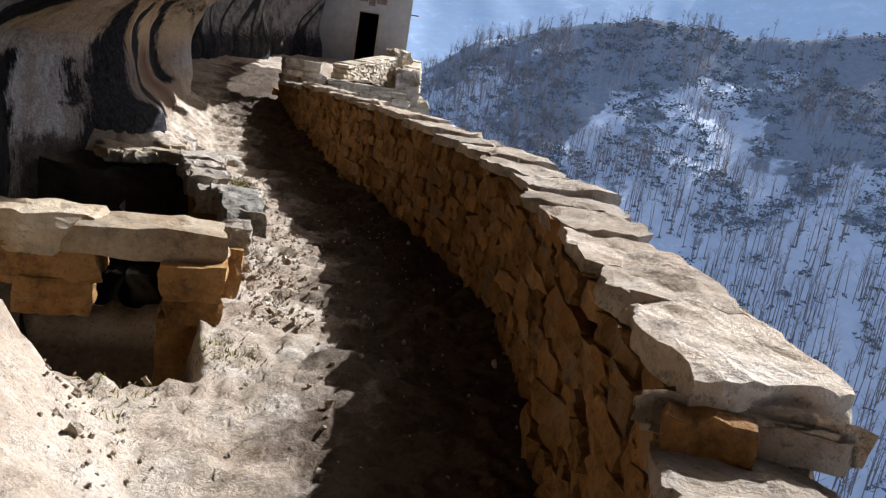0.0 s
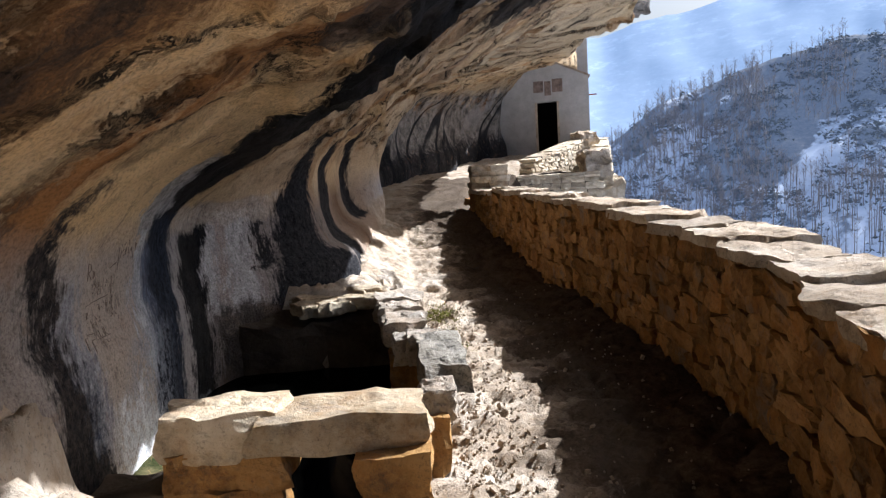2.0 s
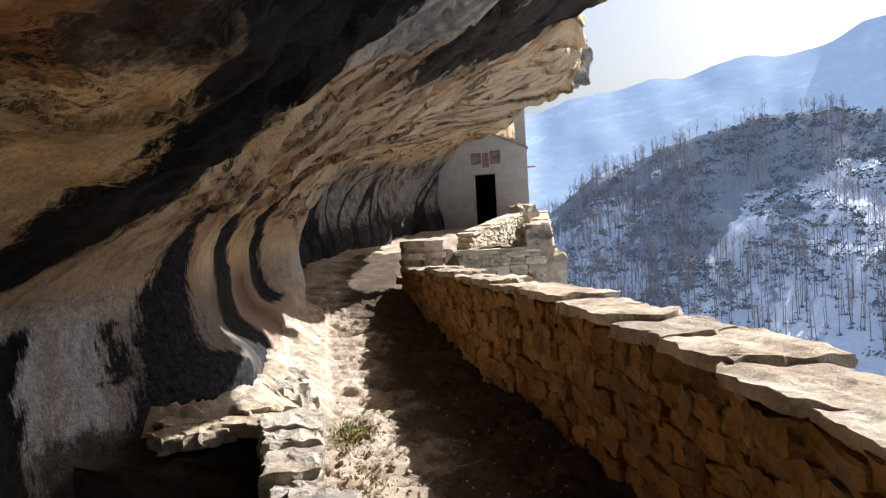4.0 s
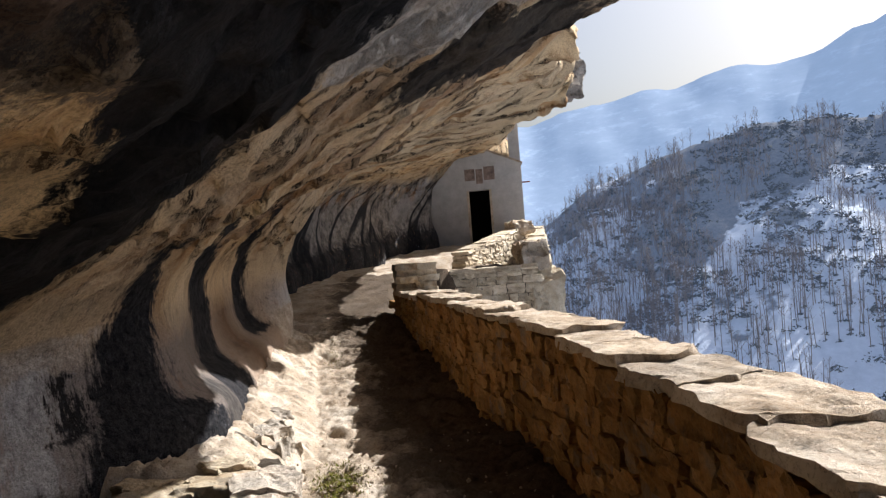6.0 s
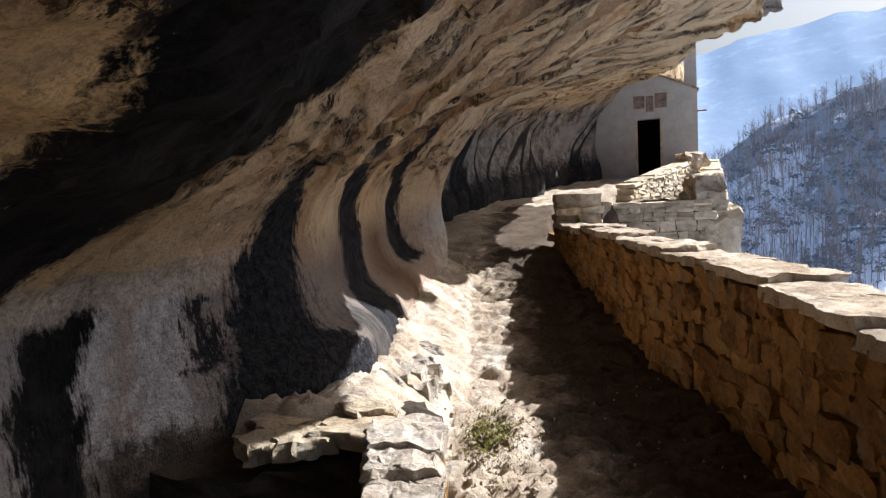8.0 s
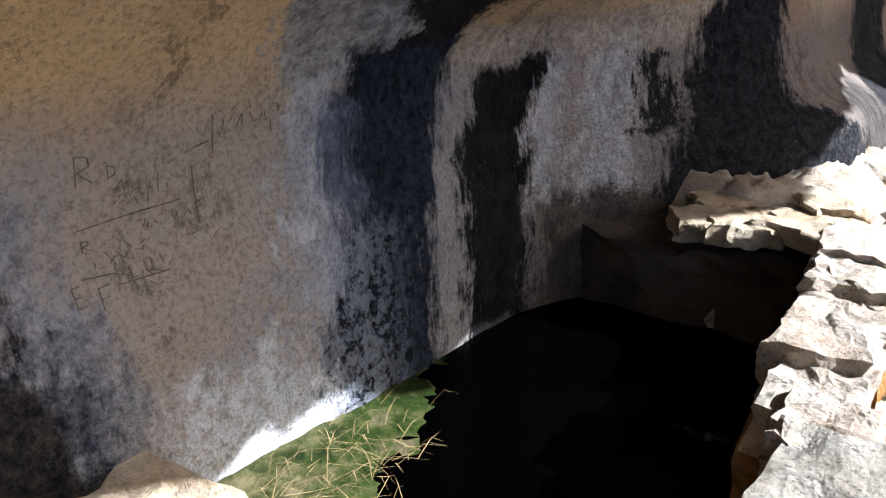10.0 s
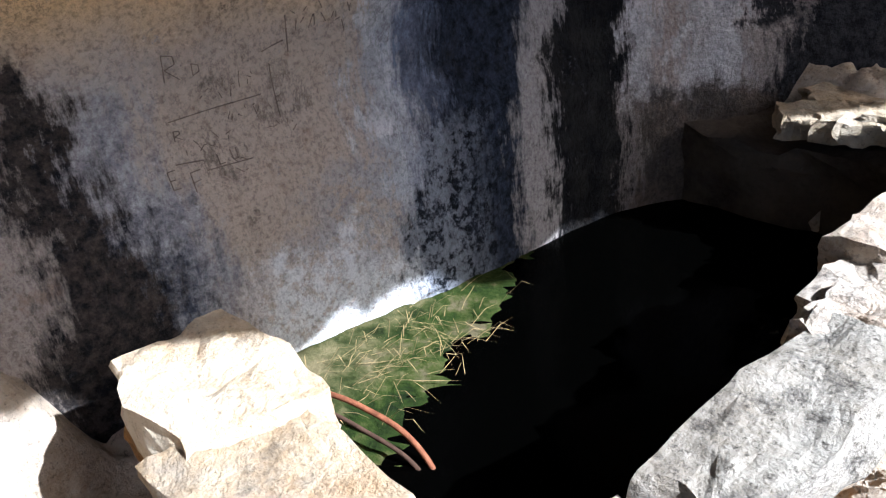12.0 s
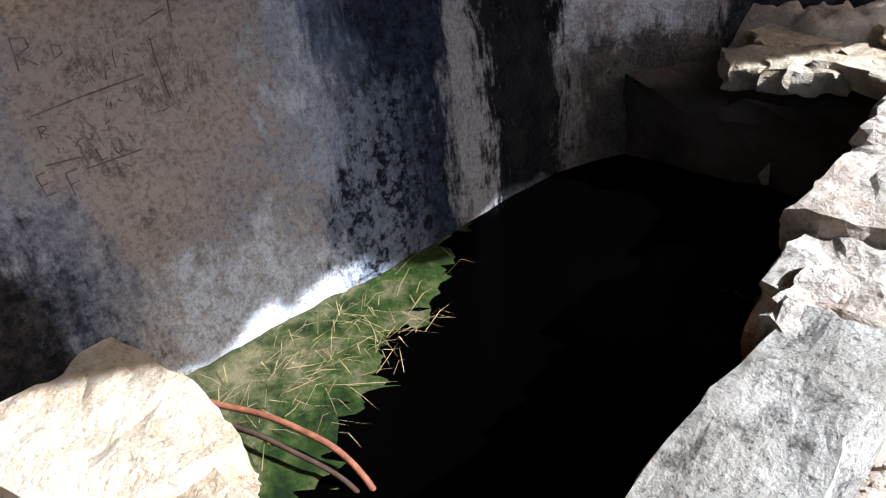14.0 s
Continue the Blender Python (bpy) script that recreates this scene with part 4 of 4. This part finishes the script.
# ---- the chapel ----
def build_chapel():
    chapel = tagged(new("chapel"), "small whitewashed chapel with a dark open doorway under the overhang", "chapel")
    a, b = Vector((27.6, 4.4)), Vector((26.33, 7.38))
    u = (b - a).normalized()
    n = Vector((0.975, 0.2))
    L = (b - a).length
    door0, door1 = (Vector((27.09, 5.75)) - a).dot(u), (Vector((26.78, 6.42)) - a).dot(u)

    def P(x, back, z):
        q = a + u * x + n * back
        return W(q.x, q.y, z)

    def box(bm, x0, x1, z0, z1, y0=0.0, y1=0.45, top=None):
        vs = [bm.verts.new(P(x, y, z)) for y in (y0, y1) for x, z in ((x0, z0), (x1, z0), (x1, z1 if top is None else top), (x0, z1))]
        for f in ((0, 1, 2, 3), (7, 6, 5, 4), (0, 4, 5, 1), (1, 5, 6, 2), (2, 6, 7, 3), (3, 7, 4, 0)):
            bm.faces.new([vs[i] for i in f])

    def add(name, mat, label, *boxes):
        bm = bmesh.new()
        for x in boxes:
            box(bm, *x)
        return part(name, bm, mat, chapel, label)
    bm = bmesh.new()
    prof = [(-1.5, 0.9), (door0, 0.9), (door0, 3.27), (door1, 3.27), (door1, 0.9), (L, 0.9), (L, 4.02), (L - 1.05, 4.5), (-1.5, 5.2)]
    front, back = [bm.verts.new(P(x, 0, z)) for x, z in prof], [bm.verts.new(P(x, 0.45, z)) for x, z in prof]
    bm.faces.new(front)
    bm.faces.new(back[::-1])
    for i in range(len(prof)):
        j = (i + 1) % len(prof)
        bm.faces.new((front[i], back[i], back[j], front[j]))
    facade = part("facade", bm, plaster, chapel)
    add("side_wall", plaster, "", (L - 0.4, L - 0.01, 0.2, 3.95, 0.46, 5))
    # the room's darkness is painted: near-black surfaces behind the doorway
    add("room_back", dark_mat, "inner wall, near-black to stand for the unlit room", (door0 - 1.0, L - 0.42, 0.9, 3.5, 2.6, 2.7))
    add("room_side", dark_mat, "inner wall, near-black to stand for the unlit room", (door0 - 1.1, door0 - 1.0, 0.9, 3.5, 0.46, 2.7))
    add("room_ceiling", dark_mat, "ceiling, near-black to stand for the unlit room", (door0 - 1.1, L - 0.42, 3.5, 3.6, 0.46, 2.7))
    bm = bmesh.new()
    vs = [bm.verts.new(P(x, y, z)) for y in (-0.05, 5.0) for x, z in ((L - 1.1, 4.525), (L + 0.05, 4.005), (L + 0.05, 4.06), (L - 1.1, 4.58))]
    for f in ((0, 1, 2, 3), (7, 6, 5, 4), (0, 4, 5, 1), (1, 5, 6, 2), (2, 6, 7, 3), (3, 7, 4, 0)):
        bm.faces.new([vs[i] for i in f])
    part("roof_edge", bm, cap_stone, chapel, "thin stone roof edge")
    bm = bmesh.new()
    box(bm, L - 0.34, L + 0.0, 4.08, 5.5, 0.15, 0.5)
    box(bm, L - 0.4, L + 0.05, 5.5, 5.62, 0.1, 0.55)
    box(bm, L - 0.32, L - 0.02, 5.62, 6.2, 0.17, 0.48)
    part("bell_pillar", bm, plaster, chapel, "slender plastered pillar above the corner")
    add("door_frame", pale_block, "worn stone door jamb", (door0 - 0.05, door0 + 0.03, 1.45, 3.27, -0.015, 0.3))
    add("door_frame", pale_block, "worn stone door jamb", (door1 - 0.03, door1 + 0.04, 1.45, 3.27, -0.015, 0.3))
    add("doorstep", cap_stone, "worn stone step", (door0 - 0.2, door1 + 0.2, 1.2, 1.56, -0.35, 0.4))
    # faded wall painting: three brownish panels
    for i, (x0, x1, z0, z1) in enumerate([(0.02, 0.36, 3.60, 3.98), (0.40, 0.62, 3.48, 3.96), (0.66, 1.02, 3.58, 4.02)]):
        add("wall_painting", fresco_mat, "faded reddish brown painted panel", (door0 + x0 - 0.1, door0 + x1 - 0.1, z0, z1, -0.006, 0.01))
    bm = bmesh.new()
    box(bm, L - 0.02, L + 0.28, 3.4, 3.44, 0.3, 0.34)
    part("bracket", bm, rust_mat, chapel, "short iron rod on the corner")
    return facade


build_chapel()


# ---- terrace below the chapel ----
def coursed_wall(name, label, a, b, z0, z1a, z1b, thick, course, seed, mat, kinds, cap=True):
    """A wall of separate blocks from a to b in ledge axes, its top running from z1a to z1b."""
    rng = random.Random(seed)
    top = tagged(new(name), label, "stone wall")
    a, b = Vector(a), Vector(b)
    L, u = (b - a).length, (b - a).normalized()
    w = AX * u.x + OUT * u.y
    n = Vector((-w.y, w.x, 0))
    rot = Matrix((w, n, Vector((0, 0, 1)))).transposed().to_4x4()
    bm = bmesh.new()
    vs = []
    for y in (-thick / 2 + 0.04, thick / 2 - 0.04):
        for x, z in ((0.03, z0), (L - 0.03, z0), (L - 0.03, z1b - 0.05), (0.03, z1a - 0.05)):
            q = a + u * x
            vs.append(bm.verts.new(W(q.x, q.y, z) + n * y))
    for f in ((0, 1, 2, 3), (7, 6, 5, 4), (0, 4, 5, 1), (1, 5, 6, 2), (2, 6, 7, 3), (3, 7, 4, 0)):
        bm.faces.new([vs[i] for i in f])
    part("core", bm, mortar_pale, top)
    z = z0
    while z < max(z1a, z1b) - 0.04:
        h = course * rng.uniform(0.75, 1.25)
        x = -rng.uniform(0, 0.15)
        while x < L:
            k = rng.uniform(0.18, 0.48) * course / 0.2
            m = x + k / 2
            lim = z1a + (z1b - z1a) * max(0, min(1, m / L))
            if z + h * 0.5 < lim and m < L:
                q = a + u * m
                piece("wall_stone", rng.choice(kinds), Matrix.Translation(W(q.x, q.y, z + h / 2)) @ rot @ Euler((0, rng.uniform(-0.04, 0.04), 0)).to_matrix().to_4x4()
                      @ Matrix.Diagonal((k * 0.99, thick + rng.uniform(-0.02, 0.04), h * 0.985, 1)), top)
            x += k
        z += h
    if cap:
        x, slope = 0.0, math.atan2(z1b - z1a, L)
        while x < L - 0.05:
            k = min(rng.uniform(0.35, 0.7), L - x)
            m = x + k / 2
            q = a + u * m
            piece("cap_stone", rng.choice(kinds), Matrix.Translation(W(q.x, q.y, z1a + (z1b - z1a) * m / L)) @ rot @ Euler((rng.uniform(-0.04, 0.04), -slope, 0)).to_matrix().to_4x4()
                  @ Matrix.Diagonal((k * 1.04, thick + rng.uniform(0.03, 0.09), rng.uniform(0.09, 0.13), 1)), top)
            x += k
    return top


pale_kinds = stone_kinds("wall_stone", pale_block, 8, 2, 0.12, 500, 0.2)
coursed_wall("terrace_wall", "coursed pale limestone terrace wall below the chapel", (20.9, 2.9), (20.1, 5.9), -0.9, 0.88, 0.92, 0.5, 0.2, 1, pale_block, pale_kinds)
coursed_wall("terrace_side_wall", "rough limestone retaining wall over the drop", (20.2, 5.95), (26.2, 7.6), -1.5, 0.9, 1.9, 0.6, 0.24, 2, pale_block, pale_kinds)
coursed_wall("stair_wall", "pale limestone stair wall rising to the chapel", (20.95, 4.2), (24.6, 6.85), 0.6, 1.32, 1.98, 0.42, 0.16, 3, pale_block, pale_kinds)
block("boulder", 19.9, 22.6, 5.7, 6.5, -3.0, 0.7, pale_block, 44, "rounded outer rock face under the terrace wall", "boulder", "", 0.16, 12)
block("boulder", 19.95, 20.8, 5.5, 6.15, 0.85, 1.5, cap_stone, 45, "weathered rock with dark lichen on the terrace wall", "boulder", "", 0.2, 6)
block("boulder", 23.7, 24.6, 6.3, 6.9, 1.7, 2.1, cap_stone, 46, "pale loose rock at the chapel corner", "boulder", "", 0.25, 5)


# ---- the valley ----
def slope_z(b, u):
    e = lerp([(-40, -6), (-16, -2.5), (-10, 0.2), (-4, 3.7), (3, 6.3), (8, 6.8), (14, 6.4), (25, 8), (80, 14)], b)[0]
    return -100 + (math.tan(radians(e)) * 330 + 100) * u ** 0.92 + 4 * fbm((b * 0.15, u * 6, 1))


def slope_point(b, u):
    r = 130 + 200 * u
    return Vector((r * math.sin(radians(b)), r * math.cos(radians(b)), slope_z(b, u)))


def build_hillside():
    bs, us = np.linspace(-40, 80, 300), np.concatenate([np.linspace(-0.35, 1, 110), np.linspace(1.05, 1.5, 8)])
    verts = []
    for b in bs:
        for u in us:
            if u < 0:
                p = slope_point(b, 0.0)
                r = 130 + 200 * u
                p = Vector((r * math.sin(radians(b)), r * math.cos(radians(b)), p.z - 12 * (1 - math.cos(u * 4))))
            elif u <= 1:
                p = slope_point(b, u)
            else:
                p = slope_point(b, 1)
                p = Vector((p.x * (1 + (u - 1)), p.y * (1 + (u - 1)), p.z - 90 * (u - 1)))
            verts.append(p)
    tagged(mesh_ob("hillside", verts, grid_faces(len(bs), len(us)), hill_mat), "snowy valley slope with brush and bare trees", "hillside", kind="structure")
    rows = [(-60, 7.5), (-14, 7.7), (-9.5, 8.5), (-3, 9.6), (1.5, 10.2), (5, 10.6), (8.0, 10.8), (11, 10.9), (14, 12.4), (20, 15), (30, 16), (120, 20)]
    bb, uu = np.linspace(-60, 120, 300), np.linspace(0, 1, 40)
    verts = []
    for b in bb:
        e = lerp(rows, b)[0]
        for u in uu:
            rr = 450 + 500 * u
            z = -200 + (math.tan(radians(e)) * 950 + 200) * u ** 0.9 + 7 * fbm((b * 0.25, u * 3, 3), 3)
            verts.append(Vector((rr * math.sin(radians(b)), rr * math.cos(radians(b)), z)))
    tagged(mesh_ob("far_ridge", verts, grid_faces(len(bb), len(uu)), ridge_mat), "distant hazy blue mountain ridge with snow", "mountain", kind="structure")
    # the ground below the ledge, out to the horizon
    n = 48
    ring = [Vector((0, 0, -130))] + [Vector((4500 * math.sin(i * math.tau / n), 4500 * math.cos(i * math.tau / n), -210)) for i in range(n)]
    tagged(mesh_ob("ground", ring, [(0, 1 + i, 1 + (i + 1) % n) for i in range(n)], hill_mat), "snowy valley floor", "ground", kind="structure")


build_hillside()


def build_trees():
    """Bare trunks with limbs and twigs; dark low bushes at their feet and in masses above."""
    rng = random.Random(21)
    verts, faces = [], []

    def spike(p, q, w0, w1):
        d = (q - p).normalized()
        x = d.cross(Vector((0.3, 0.2, 1))).normalized()
        y = d.cross(x)
        i = len(verts)
        for c, w in ((p, w0), (q, w1)):
            for k in range(3):
                a = k * 2.0944
                verts.append(c + x * math.cos(a) * w + y * math.sin(a) * w)
        for k in range(3):
            faces.append((i + k, i + (k + 1) % 3, i + 3 + (k + 1) % 3, i + 3 + k))

    def tree(p, h, full, low, w):
        lean = Vector((rng.gauss(0, 0.04), rng.gauss(0, 0.04), 1)) * h
        spike(p - Vector((0, 0, 1)), p + lean * 0.55, w, w * 0.7)
        spike(p + lean * 0.55, p + lean, w * 0.7, 0.02)
        for _ in range(full):
            t = rng.uniform(low, 1.0)
            a = rng.uniform(0, 6.28)
            r = h * (1.1 - t) * rng.uniform(0.2, 0.5)
            q = p + lean * t
            e = q + Vector((math.cos(a) * r, math.sin(a) * r, r * rng.uniform(0.8, 1.6)))
            spike(q, e, 0.045, 0.015)
            m = q.lerp(e, 0.5)
            a += rng.uniform(0.5, 1.2)
            spike(m, m + Vector((math.cos(a) * r, math.sin(a) * r, r)) * 0.5, 0.03, 0.012)
    feet = []
    for _ in range(2900):  # open wood of tall thin trunks on the lower snow
        b, u = rng.uniform(-18, 42), rng.uniform(0.02, 0.62)
        if noise.noise(Vector((b * 0.2, u * 5, 4))) < -0.2:
            continue
        p = slope_point(b, u)
        tree(p, rng.uniform(7, 13), 6, 0.5, 0.15)
        if rng.random() < 0.6:
            feet.append(p)
    for _ in range(5200):  # dense bare wood above, and a thicket towards the valley's head
        b = rng.uniform(-20, 42) if rng.random() < 0.62 else rng.uniform(-20, 2)
        u = rng.uniform(0.56, 1.0) if b > 1 else rng.uniform(0.42, 1.0)
        if b > 3 and noise.noise(Vector((b * 0.25, u * 6, 8))) < 0.02:
            continue
        tree(slope_point(b, u), rng.uniform(4.5, 8), 12, 0.25, 0.1)
    tagged(mesh_ob("bare_trees", verts, faces, hazed_far_bark, False), "leafless grey brown trees on the far slope", "trees", kind="stuff")
    verts, faces = [], []

    def bush(c, R, H, n, w0, w1):
        for _ in range(n):
            o = Vector((rng.gauss(0, 0.45) * R, rng.gauss(0, 0.45) * R, abs(rng.gauss(0, 0.5)) * H))
            w = rng.uniform(w0, w1)
            i = len(verts)
            verts.extend([c + o + Vector((rng.gauss(0, w), rng.gauss(0, w), rng.gauss(0, w * 0.7))) for _ in range(3)])
            faces.append((i, i + 1, i + 2))
    for p in feet:
        bush(p, rng.uniform(0.7, 1.5), rng.uniform(0.3, 0.6), 16, 0.2, 0.45)
    for _ in range(60):
        b, u = rng.uniform(-14, 40), rng.uniform(0.15, 0.5)
        bush(slope_point(b, u), rng.uniform(2.0, 3.5), rng.uniform(1.0, 2.0), 60, 0.25, 0.6)
    for _ in range(3200):
        b, u = rng.uniform(-20, 44), rng.uniform(0.5, 1.0)
        if noise.noise(Vector((b * 0.3, u * 9, 2))) < -0.12 - 0.3 * (u - 0.5):
            continue
        bush(slope_point(b, u), rng.uniform(1.5, 3.6), rng.uniform(0.9, 2.4), 34, 0.25, 0.6)
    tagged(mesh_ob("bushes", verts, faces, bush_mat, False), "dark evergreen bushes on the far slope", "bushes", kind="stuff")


build_trees()


# ---- the parapet, stone by stone ----
def slab(bm, half, rng):
    """A flat stone split along its bedding: thin broken steps on the top, an uneven outline."""
    r = bmesh.ops.create_cube(bm, size=2)
    es = list({e for v in r["verts"] for e in v.link_edges})
    bmesh.ops.subdivide_edges(bm, edges=es, cuts=11, use_grid_fill=True)
    seed = Vector((rng.uniform(-50, 50), rng.uniform(-50, 50), rng.uniform(-50, 50)))
    for v in bm.verts:
        p = v.co.copy()
        r2 = max(abs(p.x), abs(p.y))
        q = Vector((p.x * half[0], p.y * half[1], p.z * half[2]))
        out = 1 + 0.22 * noise.noise(q * 4.5 + seed) * r2 + 0.08 * noise.noise(q * 16 + seed) * r2
        corner = 1 - 0.16 * max(0, abs(p.x) + abs(p.y) - 1.4)
        w = noise.noise(Vector((q.x * 3.2, q.y * 7, 0)) + seed)
        step = round(w * 3.2) / 3.2
        z = q.z
        if p.z > 0:
            z += 0.02 * step * p.z + 0.012 * noise.noise(q * 9 + seed) - 0.02 * max(0, r2 - 0.8) * 5 * abs(noise.noise(q * 5 + seed))
        else:
            z += 0.02 * noise.noise(q * 6 + seed)
        v.co = Vector((q.x * out * corner, q.y * out * corner, z + 0.006 * noise.noise(q * 34 + seed)))



def build_parapet():
    wall = tagged(new("parapet_wall"), "rough ochre rubble parapet with pale flat capstones", "stone wall", kind="structure")
    rng = random.Random(4)
    bm = bmesh.new()
    ring = []
    for s in np.arange(-2, 15.21, 0.2):
        a, zt = wall_line(s), parapet_top(s)
        ring.append([bm.verts.new(W(s, d, z)) for d, z in ((a + 0.05, -0.6), (a + 0.05, zt - 0.05), (a + 0.36, zt - 0.05), (a + 0.36, -3))])
    for p, q in zip(ring, ring[1:]):
        for i in range(3):
            bm.faces.new((p[i], p[i + 1], q[i + 1], q[i]))
    bm.faces.new(ring[-1])
    bm.faces.new(ring[0][::-1])
    part("core", bm, mortar, wall)
    kinds = stone_kinds("stone", wall_stone, 18, 3, 0.15, 700, 0.12, False)
    rest_v, rest_f = [], []
    count = 0
    for course in range(8):
        s = -1.0 + rng.uniform(0, 0.2)
        while s < 15.1:
            k = rng.choice((0.1, 0.15, 0.2, 0.26, 0.34)) * rng.uniform(0.85, 1.2)
            m = s + k / 2
            f0, zt = floor_z(m) - 0.12, parapet_top(m) - 0.04
            h = (zt - f0) / 8
            jog = 0.45 * h * noise.noise(Vector((m * 1.7, course * 0.2, 5)))
            z = f0 + h * (course + 0.5) + jog
            mm = frame_at(wall_line, m, (k * rng.uniform(0.98, 1.1), rng.uniform(0.16, 0.24), h * rng.uniform(0.9, 1.45)), W(m, wall_line(m) + rng.uniform(0.065, 0.10), z),
                          (rng.uniform(-0.06, 0.06), rng.uniform(-0.22, 0.22), rng.uniform(-0.06, 0.06)))
            me = rng.choice(kinds)
            if 1.2 < m < 9.0 and count < 300:
                piece("stone", me, mm, wall)
                count += 1
            else:
                n = len(rest_v)
                rest_v += [mm @ v.co for v in me.vertices]
                rest_f += [tuple(i + n for i in f.vertices) for f in me.polygons]
            s += k
    rest = mesh_ob("far_stones", rest_v, rest_f, wall_stone, False)
    rest.parent = wall
    tagged(rest, kind="stuff")
    s = -1.8
    i = 0
    while s < 14.6:
        Lc = rng.uniform(0.6, 1.1) if s > 4 else rng.uniform(0.4, 0.62)
        if s < 1.5 < s + Lc + 0.2:
            Lc = 1.5 - s
        m = s + Lc / 2
        low = (0.018 * (i % 2) + rng.uniform(0, 0.015)) * (1.0 if s > 4.5 else 0.35)
        half = rng.uniform(0.215, 0.25) if s > 3.2 else rng.uniform(0.19, 0.21)
        bm = bmesh.new()
        slab(bm, (Lc / 2 * 1.06, half, rng.uniform(0.03, 0.042)), rng)
        ob = new("capstone", to_mesh("capstone", bm, cap_stone))
        ob.parent = wall
        ob.matrix_basis = frame_at(wall_line, m, (1, 1, 1), W(m, wall_line(m) + half - 0.03 + rng.uniform(-0.02, 0.03), parapet_top(m) - 0.008 + low), (rng.uniform(-0.03, 0.03), rng.uniform(0.0, 0.03) * (1.0 if s > 4.5 else 0.3), rng.uniform(-0.07, 0.07)))
        s += Lc * 0.95
        i += 1
    # the raised end
    for j in range(5):
        for q in range(2):
            bm = bmesh.new()
            rock(bm, (0, 0, 0), (rng.uniform(0.17, 0.21), rng.uniform(0.16, 0.2), 0.055), rng, 4, 0.14, None, 0.15)
            ob = new("capstone", to_mesh("capstone", bm, warm_stone))
            ob.parent = wall
            ob.matrix_basis = frame_at(wall_line, 15, (1, 1, 1), W(14.95 + rng.uniform(-0.05, 0.05), 2.2 + q * 0.32, 0.86 + j * 0.1), (0, 0, rng.uniform(-0.15, 0.15)))


build_parapet()
